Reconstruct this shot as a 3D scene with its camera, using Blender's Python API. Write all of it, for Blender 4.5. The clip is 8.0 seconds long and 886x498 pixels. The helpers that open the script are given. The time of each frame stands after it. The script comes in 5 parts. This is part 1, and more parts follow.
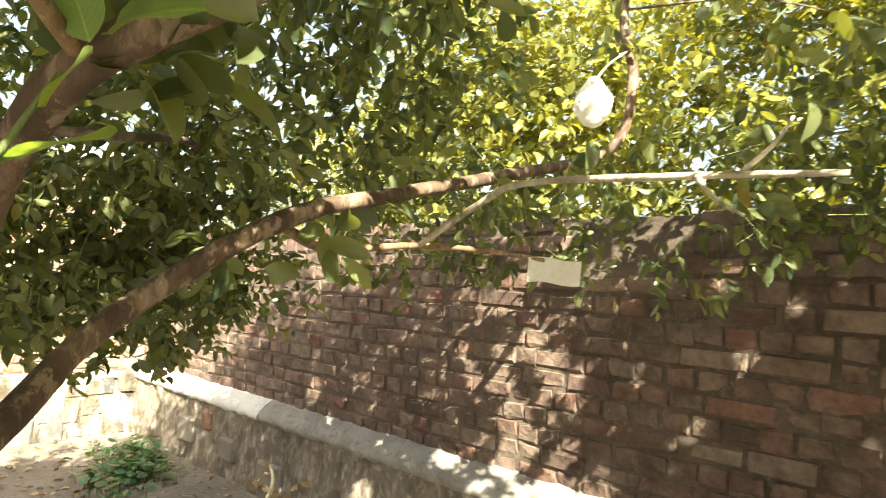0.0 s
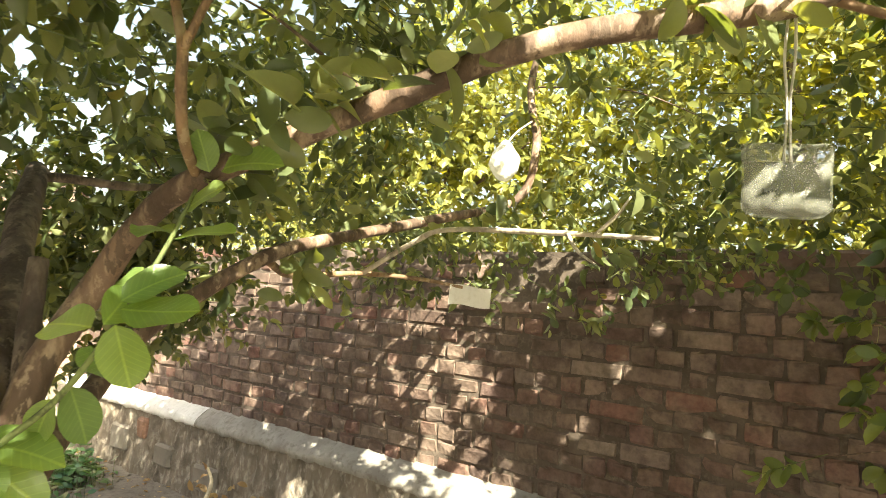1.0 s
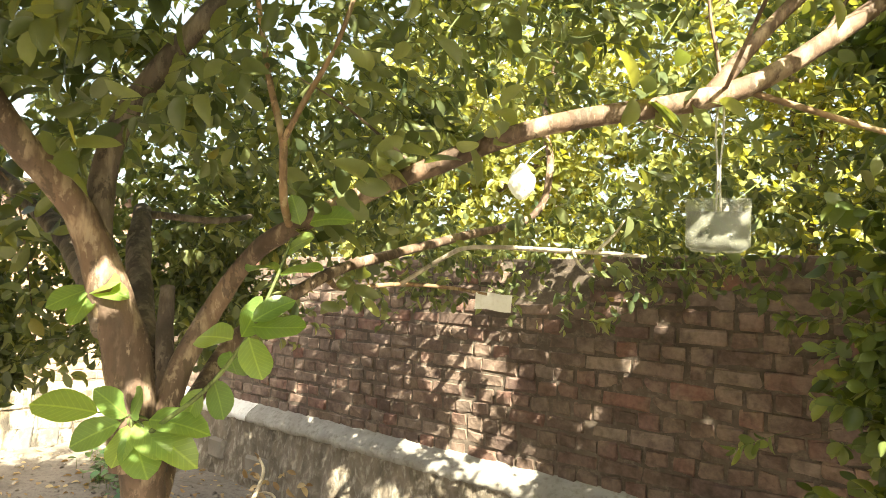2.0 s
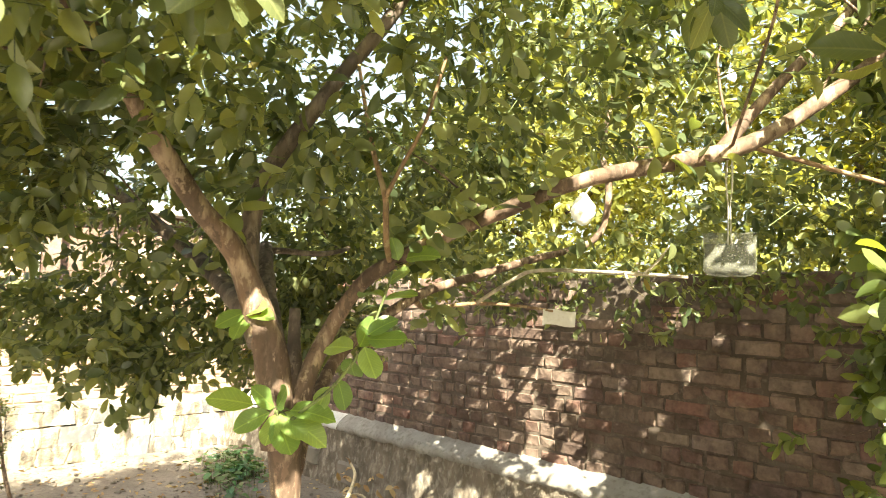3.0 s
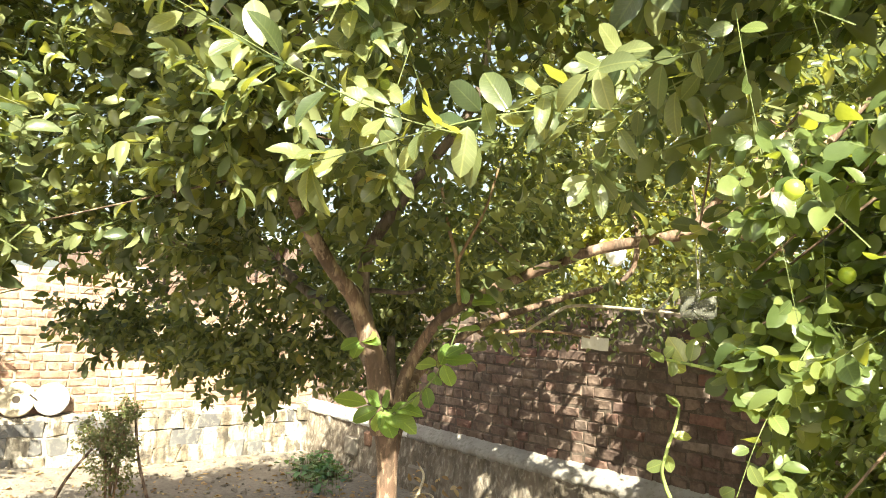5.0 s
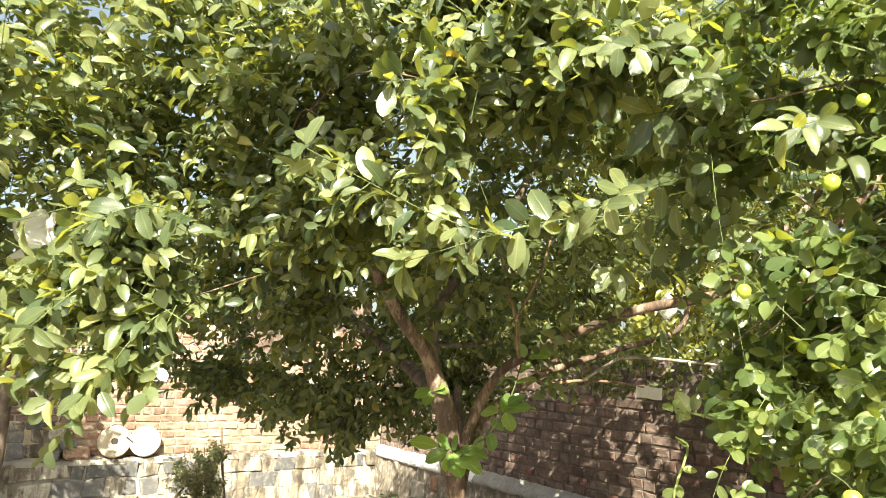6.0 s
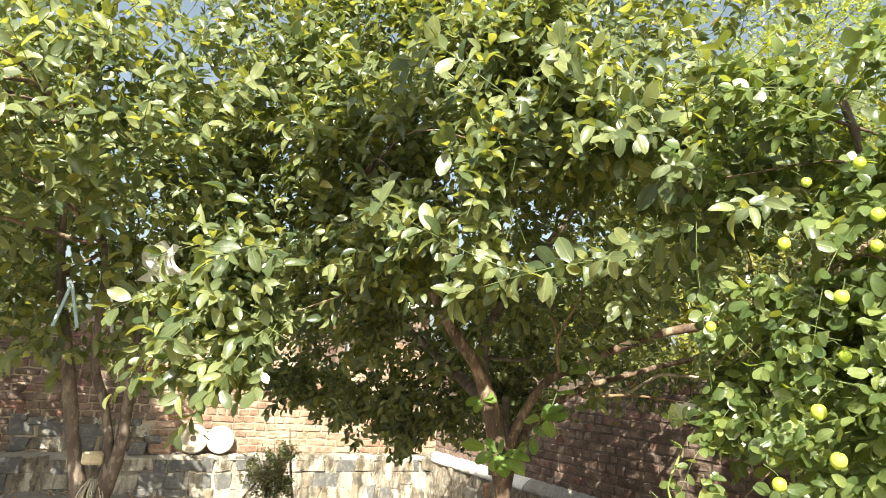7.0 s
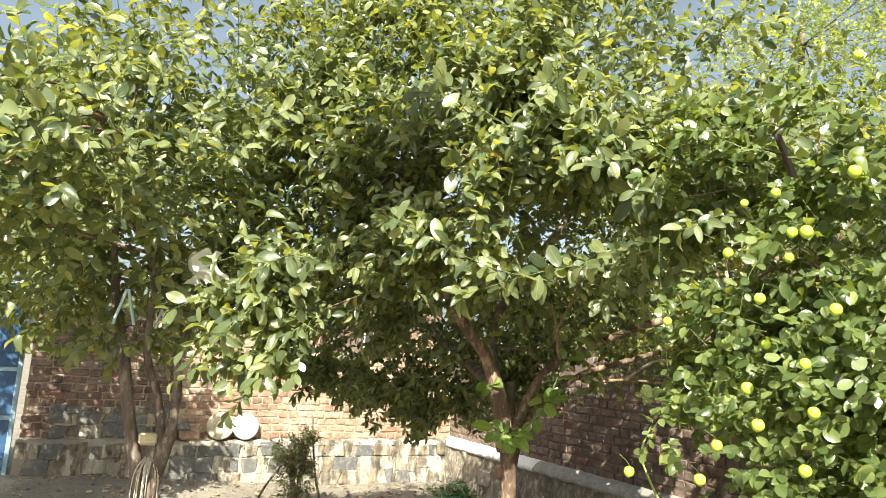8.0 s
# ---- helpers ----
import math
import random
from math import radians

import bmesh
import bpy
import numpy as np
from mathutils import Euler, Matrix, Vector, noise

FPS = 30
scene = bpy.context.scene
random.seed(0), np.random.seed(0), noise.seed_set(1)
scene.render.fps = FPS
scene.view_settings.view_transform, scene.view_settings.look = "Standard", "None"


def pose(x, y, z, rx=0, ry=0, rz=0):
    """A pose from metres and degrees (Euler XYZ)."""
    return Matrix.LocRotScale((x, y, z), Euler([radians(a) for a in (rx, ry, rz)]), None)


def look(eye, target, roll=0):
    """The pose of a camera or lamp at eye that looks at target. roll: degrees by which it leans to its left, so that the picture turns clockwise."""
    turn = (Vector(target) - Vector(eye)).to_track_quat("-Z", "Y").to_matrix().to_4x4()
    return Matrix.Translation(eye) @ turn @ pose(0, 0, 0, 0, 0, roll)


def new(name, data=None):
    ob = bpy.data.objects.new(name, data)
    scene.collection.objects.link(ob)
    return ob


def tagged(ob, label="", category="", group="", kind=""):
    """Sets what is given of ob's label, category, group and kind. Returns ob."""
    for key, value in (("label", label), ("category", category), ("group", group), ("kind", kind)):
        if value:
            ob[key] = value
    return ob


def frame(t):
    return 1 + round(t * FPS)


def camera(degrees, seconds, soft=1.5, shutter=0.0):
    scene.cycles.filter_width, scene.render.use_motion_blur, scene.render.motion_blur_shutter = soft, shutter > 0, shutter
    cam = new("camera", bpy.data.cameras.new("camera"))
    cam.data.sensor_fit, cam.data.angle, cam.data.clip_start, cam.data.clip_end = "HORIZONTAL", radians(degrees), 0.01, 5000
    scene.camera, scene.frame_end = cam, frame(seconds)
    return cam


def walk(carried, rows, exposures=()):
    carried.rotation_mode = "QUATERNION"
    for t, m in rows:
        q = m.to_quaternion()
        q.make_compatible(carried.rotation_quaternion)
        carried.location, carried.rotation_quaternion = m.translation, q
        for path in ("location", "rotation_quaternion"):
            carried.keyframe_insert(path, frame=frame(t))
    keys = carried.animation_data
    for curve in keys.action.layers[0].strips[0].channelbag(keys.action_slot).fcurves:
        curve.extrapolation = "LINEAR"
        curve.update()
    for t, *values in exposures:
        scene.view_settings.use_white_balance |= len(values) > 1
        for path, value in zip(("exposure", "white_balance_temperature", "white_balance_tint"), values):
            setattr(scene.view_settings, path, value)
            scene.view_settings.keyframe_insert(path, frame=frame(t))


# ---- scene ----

cam = camera(66.66, 8.0, soft=0.9, shutter=0.2)
PATH = [
    (0.0, (0.007, -0.009, 1.447), (-1.410, 1.401, 1.523), 2.09),
    (0.5, (0.174, -0.179, 1.459), (-1.073, 1.381, 1.565), 1.59),
    (1.0, (0.312, -0.392, 1.465), (-0.937, 1.163, 1.603), 3.36),
    (1.2, (0.365, -0.459, 1.472), (-0.940, 1.053, 1.589), 3.09),
    (2.3, (0.622, -0.788, 1.513), (-0.694, 0.713, 1.647), 2.03),
    (2.5, (0.676, -0.852, 1.517), (-0.675, 0.615, 1.674), 2.08),
    (3.0, (0.822, -0.982, 1.511), (-0.641, 0.371, 1.679), 1.59),
    (3.5, (0.988, -1.120, 1.496), (-0.542, 0.162, 1.626), 1.52),
    (4.0, (1.135, -1.320, 1.518), (-0.368, -0.027, 1.778), 1.08),
    (4.2, (1.194, -1.362, 1.520), (-0.334, -0.099, 1.784), 1.23),
    (5.3, (1.496, -1.557, 1.571), (-0.121, -0.393, 1.755), 3.66),
    (5.5, (1.558, -1.594, 1.576), (-0.127, -0.542, 1.811), 4.42),
    (6.0, (1.717, -1.735, 1.581), (0.051, -0.684, 1.923), 2.26),
    (6.5, (1.885, -1.859, 1.600), (0.203, -0.851, 1.997), 3.29),
    (7.0, (2.075, -1.916, 1.582), (0.326, -1.018, 1.947), 3.88),
    (7.5, (2.237, -1.968, 1.582), (0.473, -1.096, 1.937), 2.76),
    (8.0, (2.395, -2.069, 1.581), (0.625, -1.199, 1.911), 3.25),
]
walk(cam, [(t, look(eye, target, roll)) for t, eye, target, roll in PATH],
     exposures=[(t, e, k, 0) for t, e, k in ((0.0, 2.44, 7600), (2.5, 2.66, 7600), (4.2, 2.44, 7500), (5.5, 2.04, 7200), (6.5, 1.74, 7000), (8.0, 1.58, 6800))])

# ---- light ----
SUN_TO = Vector((0.70, -0.42, 0.66)).normalized()
world = bpy.data.worlds.new("sky")
scene.world = world
world.use_nodes = True
wn = world.node_tree
wn.nodes.clear()
sky = wn.nodes.new("ShaderNodeTexSky")
sky.sky_type = 'NISHITA'
sky.sun_disc = False
sky.sun_elevation = math.asin(SUN_TO.z)
sky.sun_rotation = math.atan2(SUN_TO.x, SUN_TO.y)
sky.dust_density = 4.0
bg = wn.nodes.new("ShaderNodeBackground")
bg.inputs["Strength"].default_value = 0.075
wo = wn.nodes.new("ShaderNodeOutputWorld")
haze = wn.nodes.new("ShaderNodeHueSaturation")
haze.inputs["Saturation"].default_value = 0.7
wn.links.new(sky.outputs[0], haze.inputs["Color"])
wn.links.new(haze.outputs[0], bg.inputs[0])
wn.links.new(bg.outputs[0], wo.inputs[0])
sun_data = bpy.data.lights.new("sun", 'SUN')
sun_data.energy = 5.0
sun_data.angle = radians(0.45)
sun_data.color = (1.0, 0.93, 0.82)
sun = new("sun", sun_data)
sun.matrix_world = look(SUN_TO * 30, (0, 0, 0))

# ---- materials ----
def material(name, rough=0.8, bump=0.0):
    m = bpy.data.materials.new(name)
    m.use_nodes = True
    n = m.node_tree.nodes
    b = n["Principled BSDF"]
    b.inputs["Roughness"].default_value = rough
    return m, m.node_tree, b


def add(tree, kind, **values):
    n = tree.nodes.new(kind)
    for k, v in values.items():
        n.inputs[k].default_value = v
    return n


def ramp(tree, fac, stops):
    r = tree.nodes.new("ShaderNodeValToRGB")
    el = r.color_ramp.elements
    while len(el) < len(stops):
        el.new(0.5)
    for e, (p, c) in zip(el, stops):
        e.position, e.color = p, (*c, 1)
    tree.links.new(fac, r.inputs[0])
    return r.outputs[0]


def mix(tree, fac, a, b, how='MIX'):
    m = tree.nodes.new("ShaderNodeMix")
    m.data_type, m.blend_type = 'RGBA', how
    for socket, v in ((m.inputs[0], fac), (m.inputs[6], a), (m.inputs[7], b)):
        if isinstance(v, bpy.types.NodeSocket):
            tree.links.new(v, socket)
        elif isinstance(v, tuple):
            socket.default_value = (*v, 1)
        else:
            socket.default_value = v
    return m.outputs[2]


def noise_at(tree, scale, detail=4.0, stretch=None, kind="Object", rough=0.6):
    tc = tree.nodes.new("ShaderNodeTexCoord")
    out = tc.outputs[kind]
    if stretch:
        mp = tree.nodes.new("ShaderNodeMapping")
        mp.inputs["Scale"].default_value = stretch
        tree.links.new(out, mp.inputs[0])
        out = mp.outputs[0]
    nz = add(tree, "ShaderNodeTexNoise", Scale=scale, Detail=detail, Roughness=rough)
    tree.links.new(out, nz.inputs["Vector"])
    return nz.outputs[0]


def world_noise(tree, scale, detail=4.0, stretch=(1, 1, 1)):
    g = tree.nodes.new("ShaderNodeNewGeometry")
    mp = tree.nodes.new("ShaderNodeMapping")
    mp.inputs["Scale"].default_value = stretch
    tree.links.new(g.outputs["Position"], mp.inputs[0])
    nz = add(tree, "ShaderNodeTexNoise", Scale=scale, Detail=detail, Roughness=0.6)
    tree.links.new(mp.outputs[0], nz.inputs["Vector"])
    return nz.outputs[0]


def bump(tree, b, height, strength, distance=0.01):
    bp = add(tree, "ShaderNodeBump", Strength=strength, Distance=distance)
    tree.links.new(height, bp.inputs["Height"])
    tree.links.new(bp.outputs[0], b.inputs["Normal"])


def random_value(tree, joined):
    if joined:
        return tree.nodes.new("ShaderNodeNewGeometry").outputs["Random Per Island"]
    return tree.nodes.new("ShaderNodeObjectInfo").outputs["Random"]


def calc(tree, how, x, y=0.0):
    m = tree.nodes.new("ShaderNodeMath")
    m.operation = how
    for socket, v in ((m.inputs[0], x), (m.inputs[1], y)):
        if isinstance(v, bpy.types.NodeSocket):
            tree.links.new(v, socket)
        else:
            socket.default_value = v
    return m.outputs[0]


def leaf_material(name, stops, joined, trans, rough=0.28):
    m, t, b = material(name, rough)
    r = random_value(t, joined)
    col = ramp(t, r, stops)
    n = world_noise(t, 60, 3)
    col = mix(t, 0.35, col, mix(t, n, (0.5, 0.5, 0.5), (1.25, 1.25, 1.2)), 'MULTIPLY')
    relief = world_noise(t, 140, 2)
    if not joined:
        xyz = t.nodes.new("ShaderNodeSeparateXYZ")
        t.links.new(t.nodes.new("ShaderNodeTexCoord").outputs["Object"], xyz.inputs[0])
        off = calc(t, 'ABSOLUTE', xyz.outputs[1])
        rib = ramp(t, off, [(0.008, (1, 1, 1)), (0.024, (0, 0, 0))])
        side = calc(t, 'SINE', calc(t, 'SUBTRACT', calc(t, 'MULTIPLY', xyz.outputs[0], 62.0), calc(t, 'MULTIPLY', off, 55.0)))
        vein = mix(t, 1.0, rib, ramp(t, side, [(0.8, (0, 0, 0)), (1.0, (0.4, 0.4, 0.4))]), 'ADD')
        col = mix(t, calc(t, 'MULTIPLY', vein, 0.5), col, mix(t, 1.0, col, (1.9, 1.7, 1.6), 'MULTIPLY'))
        relief = mix(t, 0.6, relief, vein)
    t.links.new(col, b.inputs["Base Color"])
    b.inputs["Specular IOR Level"].default_value = 0.65
    bump(t, b, relief, 0.3, 0.002)
    tr = t.nodes.new("ShaderNodeBsdfTranslucent")
    tint = mix(t, 1.0, col, (2.45, 2.1, 0.6), 'MULTIPLY')
    t.links.new(tint, tr.inputs[0])
    ms = t.nodes.new("ShaderNodeMixShader")
    ms.inputs[0].default_value = trans
    t.links.new(b.outputs[0], ms.inputs[1])
    t.links.new(tr.outputs[0], ms.inputs[2])
    t.links.new(ms.outputs[0], t.nodes["Material Output"].inputs[0])
    return m


CITRUS = [(0.0, (0.056, 0.086, 0.046)), (0.3, (0.108, 0.141, 0.07)), (0.65, (0.172, 0.206, 0.10)), (0.95, (0.25, 0.283, 0.14)), (0.992, (0.28, 0.31, 0.14)), (1.0, (0.29, 0.24, 0.09))]
LIMEY = [(0.0, (0.06, 0.094, 0.036)), (0.5, (0.12, 0.168, 0.062)), (0.9, (0.188, 0.235, 0.09)), (1.0, (0.25, 0.295, 0.115))]
FARLEAF = [(0.0, (0.12, 0.14, 0.045)), (0.5, (0.20, 0.215, 0.065)), (1.0, (0.29, 0.295, 0.09))]
M_LEAF = leaf_material("citrus_leaf", CITRUS, True, 0.38)
M_LEAF_ONE = leaf_material("citrus_leaf_single", CITRUS[:4], False, 0.42)
M_LIME_LEAF = leaf_material("lime_leaf", LIMEY, True, 0.42)
M_LIME_LEAF_ONE = leaf_material("lime_leaf_single", LIMEY, False, 0.42)
M_FAR_LEAF = leaf_material("far_leaf", FARLEAF, True, 0.42)
M_YOUNG_LEAF = leaf_material("young_citrus_leaf", [(0, (0.13, 0.225, 0.07)), (0.6, (0.18, 0.285, 0.09)), (1, (0.24, 0.34, 0.115))], False, 0.38)
M_FEATHER = leaf_material("feathery_leaf", [(0, (0.15, 0.20, 0.075)), (1, (0.27, 0.33, 0.14))], True, 0.45)
M_SHRUB_LEAF = leaf_material("shrub_leaf", [(0, (0.09, 0.115, 0.05)), (1, (0.17, 0.20, 0.09))], True, 0.3)
M_WEED = leaf_material("weed_leaf", [(0, (0.05, 0.13, 0.06)), (1, (0.10, 0.21, 0.10))], True, 0.3)


def bark_material(name, dark, light, pale):
    m, t, b = material(name, 0.75)
    n1 = noise_at(t, 7, 5, (1, 1, 0.5))
    n2 = noise_at(t, 30, 4, (1, 1, 0.3))
    col = mix(t, ramp(t, n1, [(0.35, (0, 0, 0)), (0.65, (1, 1, 1))]), dark, light)
    col = mix(t, ramp(t, n2, [(0.5, (0, 0, 0)), (0.66, (0.85, 0.85, 0.85))]), col, pale)
    n3 = noise_at(t, 11, 6, (1, 1, 0.35))
    col = mix(t, 0.8, col, ramp(t, n3, [(0.36, (0.5, 0.47, 0.45)), (0.5, (1, 1, 1)), (0.66, (1.45, 1.4, 1.32))]), 'MULTIPLY')
    flake = noise_at(t, 19, 6, (1, 1, 0.42), rough=0.7)
    col = mix(t, ramp(t, flake, [(0.54, (0, 0, 0)), (0.575, (0.8, 0.8, 0.8))]), col, tuple(0.42 * c for c in light))
    col = mix(t, ramp(t, flake, [(0.40, (0.7, 0.7, 0.7)), (0.435, (0, 0, 0))]), col, pale)
    t.links.new(col, b.inputs["Base Color"])
    bump(t, b, mix(t, 0.5, flake, n3), 0.9, 0.014)
    return m


M_BARK = bark_material("citrus_bark", (0.085, 0.052, 0.038), (0.175, 0.115, 0.083), (0.36, 0.27, 0.20))
M_BARK_GREY = bark_material("grey_bark", (0.085, 0.065, 0.055), (0.16, 0.12, 0.10), (0.26, 0.21, 0.175))
M_TWIG = bark_material("twig_bark", (0.20, 0.12, 0.07), (0.30, 0.19, 0.11), (0.36, 0.28, 0.18))
M_PALE_TWIG = bark_material("bare_twig", (0.42, 0.36, 0.28), (0.52, 0.46, 0.37), (0.6, 0.55, 0.46))
M_GREEN_TWIG = bark_material("green_twig", (0.09, 0.12, 0.04), (0.13, 0.17, 0.055), (0.18, 0.20, 0.09))
M_YOUNG_SHOOT = bark_material("young_shoot", (0.20, 0.27, 0.07), (0.28, 0.36, 0.10), (0.36, 0.42, 0.16))


def brick_material(name, joined, stops, dirt):
    m, t, b = material(name, 0.9)
    col = ramp(t, random_value(t, joined), stops)
    n1 = world_noise(t, 5, 5)
    n2 = world_noise(t, 45, 6)
    n3 = world_noise(t, 1.3, 4, (1, 1, 1.6))
    n4 = world_noise(t, 13, 5)
    col = mix(t, ramp(t, n1, [(0.42, (0, 0, 0)), (0.66, (0.75, 0.75, 0.75))]), col, dirt)
    col = mix(t, 0.75, col, mix(t, n2, (0.35, 0.35, 0.35), (1.5, 1.45, 1.4)), 'MULTIPLY')
    col = mix(t, 0.7, col, ramp(t, n3, [(0.36, (0.55, 0.52, 0.5)), (0.6, (1.15, 1.12, 1.1))]), 'MULTIPLY')
    col = mix(t, 0.6, col, ramp(t, n4, [(0.36, (0.45, 0.42, 0.4)), (0.55, (1.1, 1.1, 1.1))]), 'MULTIPLY')
    t.links.new(col, b.inputs["Base Color"])
    h = mix(t, 0.5, n2, n4)
    bump(t, b, h, 0.9, 0.014)
    return m


# Old brown brick, evenly darkened to carry part of the north wall's shade.
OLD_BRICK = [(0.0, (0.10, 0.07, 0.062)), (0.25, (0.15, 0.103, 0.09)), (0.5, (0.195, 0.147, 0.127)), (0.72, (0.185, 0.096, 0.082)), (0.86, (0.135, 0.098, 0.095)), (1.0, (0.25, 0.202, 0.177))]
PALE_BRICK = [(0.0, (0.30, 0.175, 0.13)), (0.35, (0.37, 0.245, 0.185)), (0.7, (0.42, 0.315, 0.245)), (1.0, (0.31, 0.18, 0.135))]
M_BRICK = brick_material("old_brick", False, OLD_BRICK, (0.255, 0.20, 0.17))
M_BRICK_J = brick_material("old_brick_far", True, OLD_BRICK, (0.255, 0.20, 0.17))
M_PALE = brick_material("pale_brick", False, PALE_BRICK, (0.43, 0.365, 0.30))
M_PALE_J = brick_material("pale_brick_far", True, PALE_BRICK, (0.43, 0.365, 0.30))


def mottled(name, a, b_, c, s1, s2, rough=0.9, bumpy=0.6, dist=0.01, stretch=(1, 1, 1)):
    m, t, b = material(name, rough)
    n1 = world_noise(t, s1, 5, stretch)
    n2 = world_noise(t, s2, 5, stretch)
    col = mix(t, ramp(t, n1, [(0.38, (0, 0, 0)), (0.62, (1, 1, 1))]), a, b_)
    col = mix(t, ramp(t, n2, [(0.5, (0, 0, 0)), (0.72, (0.85, 0.85, 0.85))]), col, c)
    t.links.new(col, b.inputs["Base Color"])
    bump(t, b, n2, bumpy, dist)
    return m


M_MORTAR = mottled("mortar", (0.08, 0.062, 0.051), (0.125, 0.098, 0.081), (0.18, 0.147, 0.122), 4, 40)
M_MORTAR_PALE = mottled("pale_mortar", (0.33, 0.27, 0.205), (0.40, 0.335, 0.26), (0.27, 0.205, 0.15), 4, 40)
M_PLASTER = mottled("stained_plaster", (0.12, 0.10, 0.08), (0.23, 0.195, 0.16), (0.46, 0.42, 0.365), 5, 24, stretch=(1, 1, 0.5), dist=0.04)
M_RUBBLE = mottled("grey_rubble_mortar", (0.20, 0.18, 0.155), (0.30, 0.27, 0.235), (0.13, 0.115, 0.10), 3, 12)
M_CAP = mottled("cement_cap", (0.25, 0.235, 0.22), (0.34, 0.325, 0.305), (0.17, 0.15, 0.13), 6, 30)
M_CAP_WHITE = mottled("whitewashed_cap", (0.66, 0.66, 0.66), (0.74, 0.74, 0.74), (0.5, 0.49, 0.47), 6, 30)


def limewash(name, stone, dark, white, cover):
    """Grey fieldstone and mortar under a coat of worn whitewash that runs down in streaks."""
    m, t, b = material(name, 0.92)
    grain = world_noise(t, 38, 6)
    body = mix(t, ramp(t, world_noise(t, 7, 5), [(0.4, (0, 0, 0)), (0.6, (1, 1, 1))]), dark, stone)
    patch = mix(t, 0.55, world_noise(t, 2.2, 6), world_noise(t, 7.5, 5, (1, 1, 0.35)))
    wash = ramp(t, patch, [(cover, (0, 0, 0)), (cover + 0.045, (1, 1, 1))])
    col = mix(t, wash, body, mix(t, grain, tuple(0.72 * c for c in white), white))
    drip = world_noise(t, 11, 4, (1, 1, 0.16))
    col = mix(t, 0.75, col, ramp(t, drip, [(0.42, (0.42, 0.40, 0.37)), (0.56, (1, 1, 1))]), 'MULTIPLY')
    col = mix(t, 0.6, col, mix(t, grain, (0.5, 0.5, 0.5), (1.35, 1.33, 1.3)), 'MULTIPLY')
    t.links.new(col, b.inputs["Base Color"])
    bump(t, b, mix(t, 0.4, grain, patch), 1.0, 0.03)
    return m


M_STONE = limewash("whitewashed_stone", (0.30, 0.25, 0.19), (0.13, 0.115, 0.10), (0.56, 0.52, 0.46), 0.47)
M_STONE_DARK = mottled("dark_fieldstone", (0.085, 0.085, 0.09), (0.14, 0.138, 0.14), (0.30, 0.27, 0.23), 3, 16)
M_GROUND = mottled("dry_earth", (0.18, 0.158, 0.134), (0.255, 0.228, 0.197), (0.11, 0.094, 0.08), 1.8, 26, dist=0.03)
M_DISC = mottled("cream_stone", (0.44, 0.385, 0.29), (0.52, 0.455, 0.35), (0.33, 0.28, 0.2), 9, 50)
M_DISC_WHITE = mottled("white_stone", (0.55, 0.54, 0.56), (0.62, 0.61, 0.63), (0.45, 0.44, 0.44), 9, 50)
# Near-black colour in place of the shade inside openings.
M_PAINTED_DARK = mottled("painted_dark_inside", (0.03, 0.025, 0.02), (0.04, 0.03, 0.025), (0.05, 0.04, 0.03), 9, 50)
M_STRAW = mottled("dry_straw", (0.45, 0.38, 0.26), (0.58, 0.50, 0.36), (0.32, 0.25, 0.16), 12, 60)
M_ROPE = mottled("pale_rope", (0.42, 0.40, 0.36), (0.54, 0.515, 0.465), (0.3, 0.28, 0.24), 12, 60)
M_GATE = mottled("blue_paint", (0.02, 0.06, 0.15), (0.03, 0.085, 0.19), (0.06, 0.11, 0.18), 3, 20, rough=0.4, bumpy=0.1)
M_GATE_FRAME = mottled("blue_frame_paint", (0.20, 0.30, 0.40), (0.25, 0.36, 0.46), (0.15, 0.2, 0.26), 3, 20, rough=0.45, bumpy=0.1)
M_LIME = mottled("lime_skin", (0.42, 0.55, 0.06), (0.58, 0.66, 0.10), (0.30, 0.46, 0.05), 14, 260, rough=0.35, bumpy=0.25, dist=0.001)
M_PAPER = mottled("white_paper", (0.72, 0.71, 0.68), (0.78, 0.77, 0.74), (0.62, 0.6, 0.55), 10, 60, rough=0.8, bumpy=0.1)
M_CLIP = mottled("blue_plastic", (0.45, 0.62, 0.75), (0.55, 0.70, 0.82), (0.4, 0.55, 0.68), 10, 60, rough=0.4, bumpy=0.05)
M_CLIP_GREY = mottled("grey_plastic", (0.30, 0.31, 0.33), (0.42, 0.43, 0.45), (0.25, 0.26, 0.28), 10, 60, rough=0.4, bumpy=0.05)


def plastic_film(name, tint, alpha):
    m, t, b = material(name, 0.25)
    b.inputs["Base Color"].default_value = (*tint, 1)
    b.inputs["Specular IOR Level"].default_value = 0.6
    tp = t.nodes.new("ShaderNodeBsdfTransparent")
    tl = t.nodes.new("ShaderNodeBsdfTranslucent")
    tl.inputs[0].default_value = (*tint, 1)
    m1 = t.nodes.new("ShaderNodeMixShader")
    m1.inputs[0].default_value = 0.35
    t.links.new(b.outputs[0], m1.inputs[1])
    t.links.new(tl.outputs[0], m1.inputs[2])
    m2 = t.nodes.new("ShaderNodeMixShader")
    n = world_noise(t, 35, 3)
    f = ramp(t, n, [(0.3, (alpha - 0.04,) * 3), (0.7, (min(1.0, alpha + 0.04),) * 3)])
    t.links.new(f, m2.inputs[0])
    t.links.new(tp.outputs[0], m2.inputs[1])
    t.links.new(m1.outputs[0], m2.inputs[2])
    t.links.new(m2.outputs[0], t.nodes["Material Output"].inputs[0])
    bump(t, b, n, 0.5, 0.01)
    return m


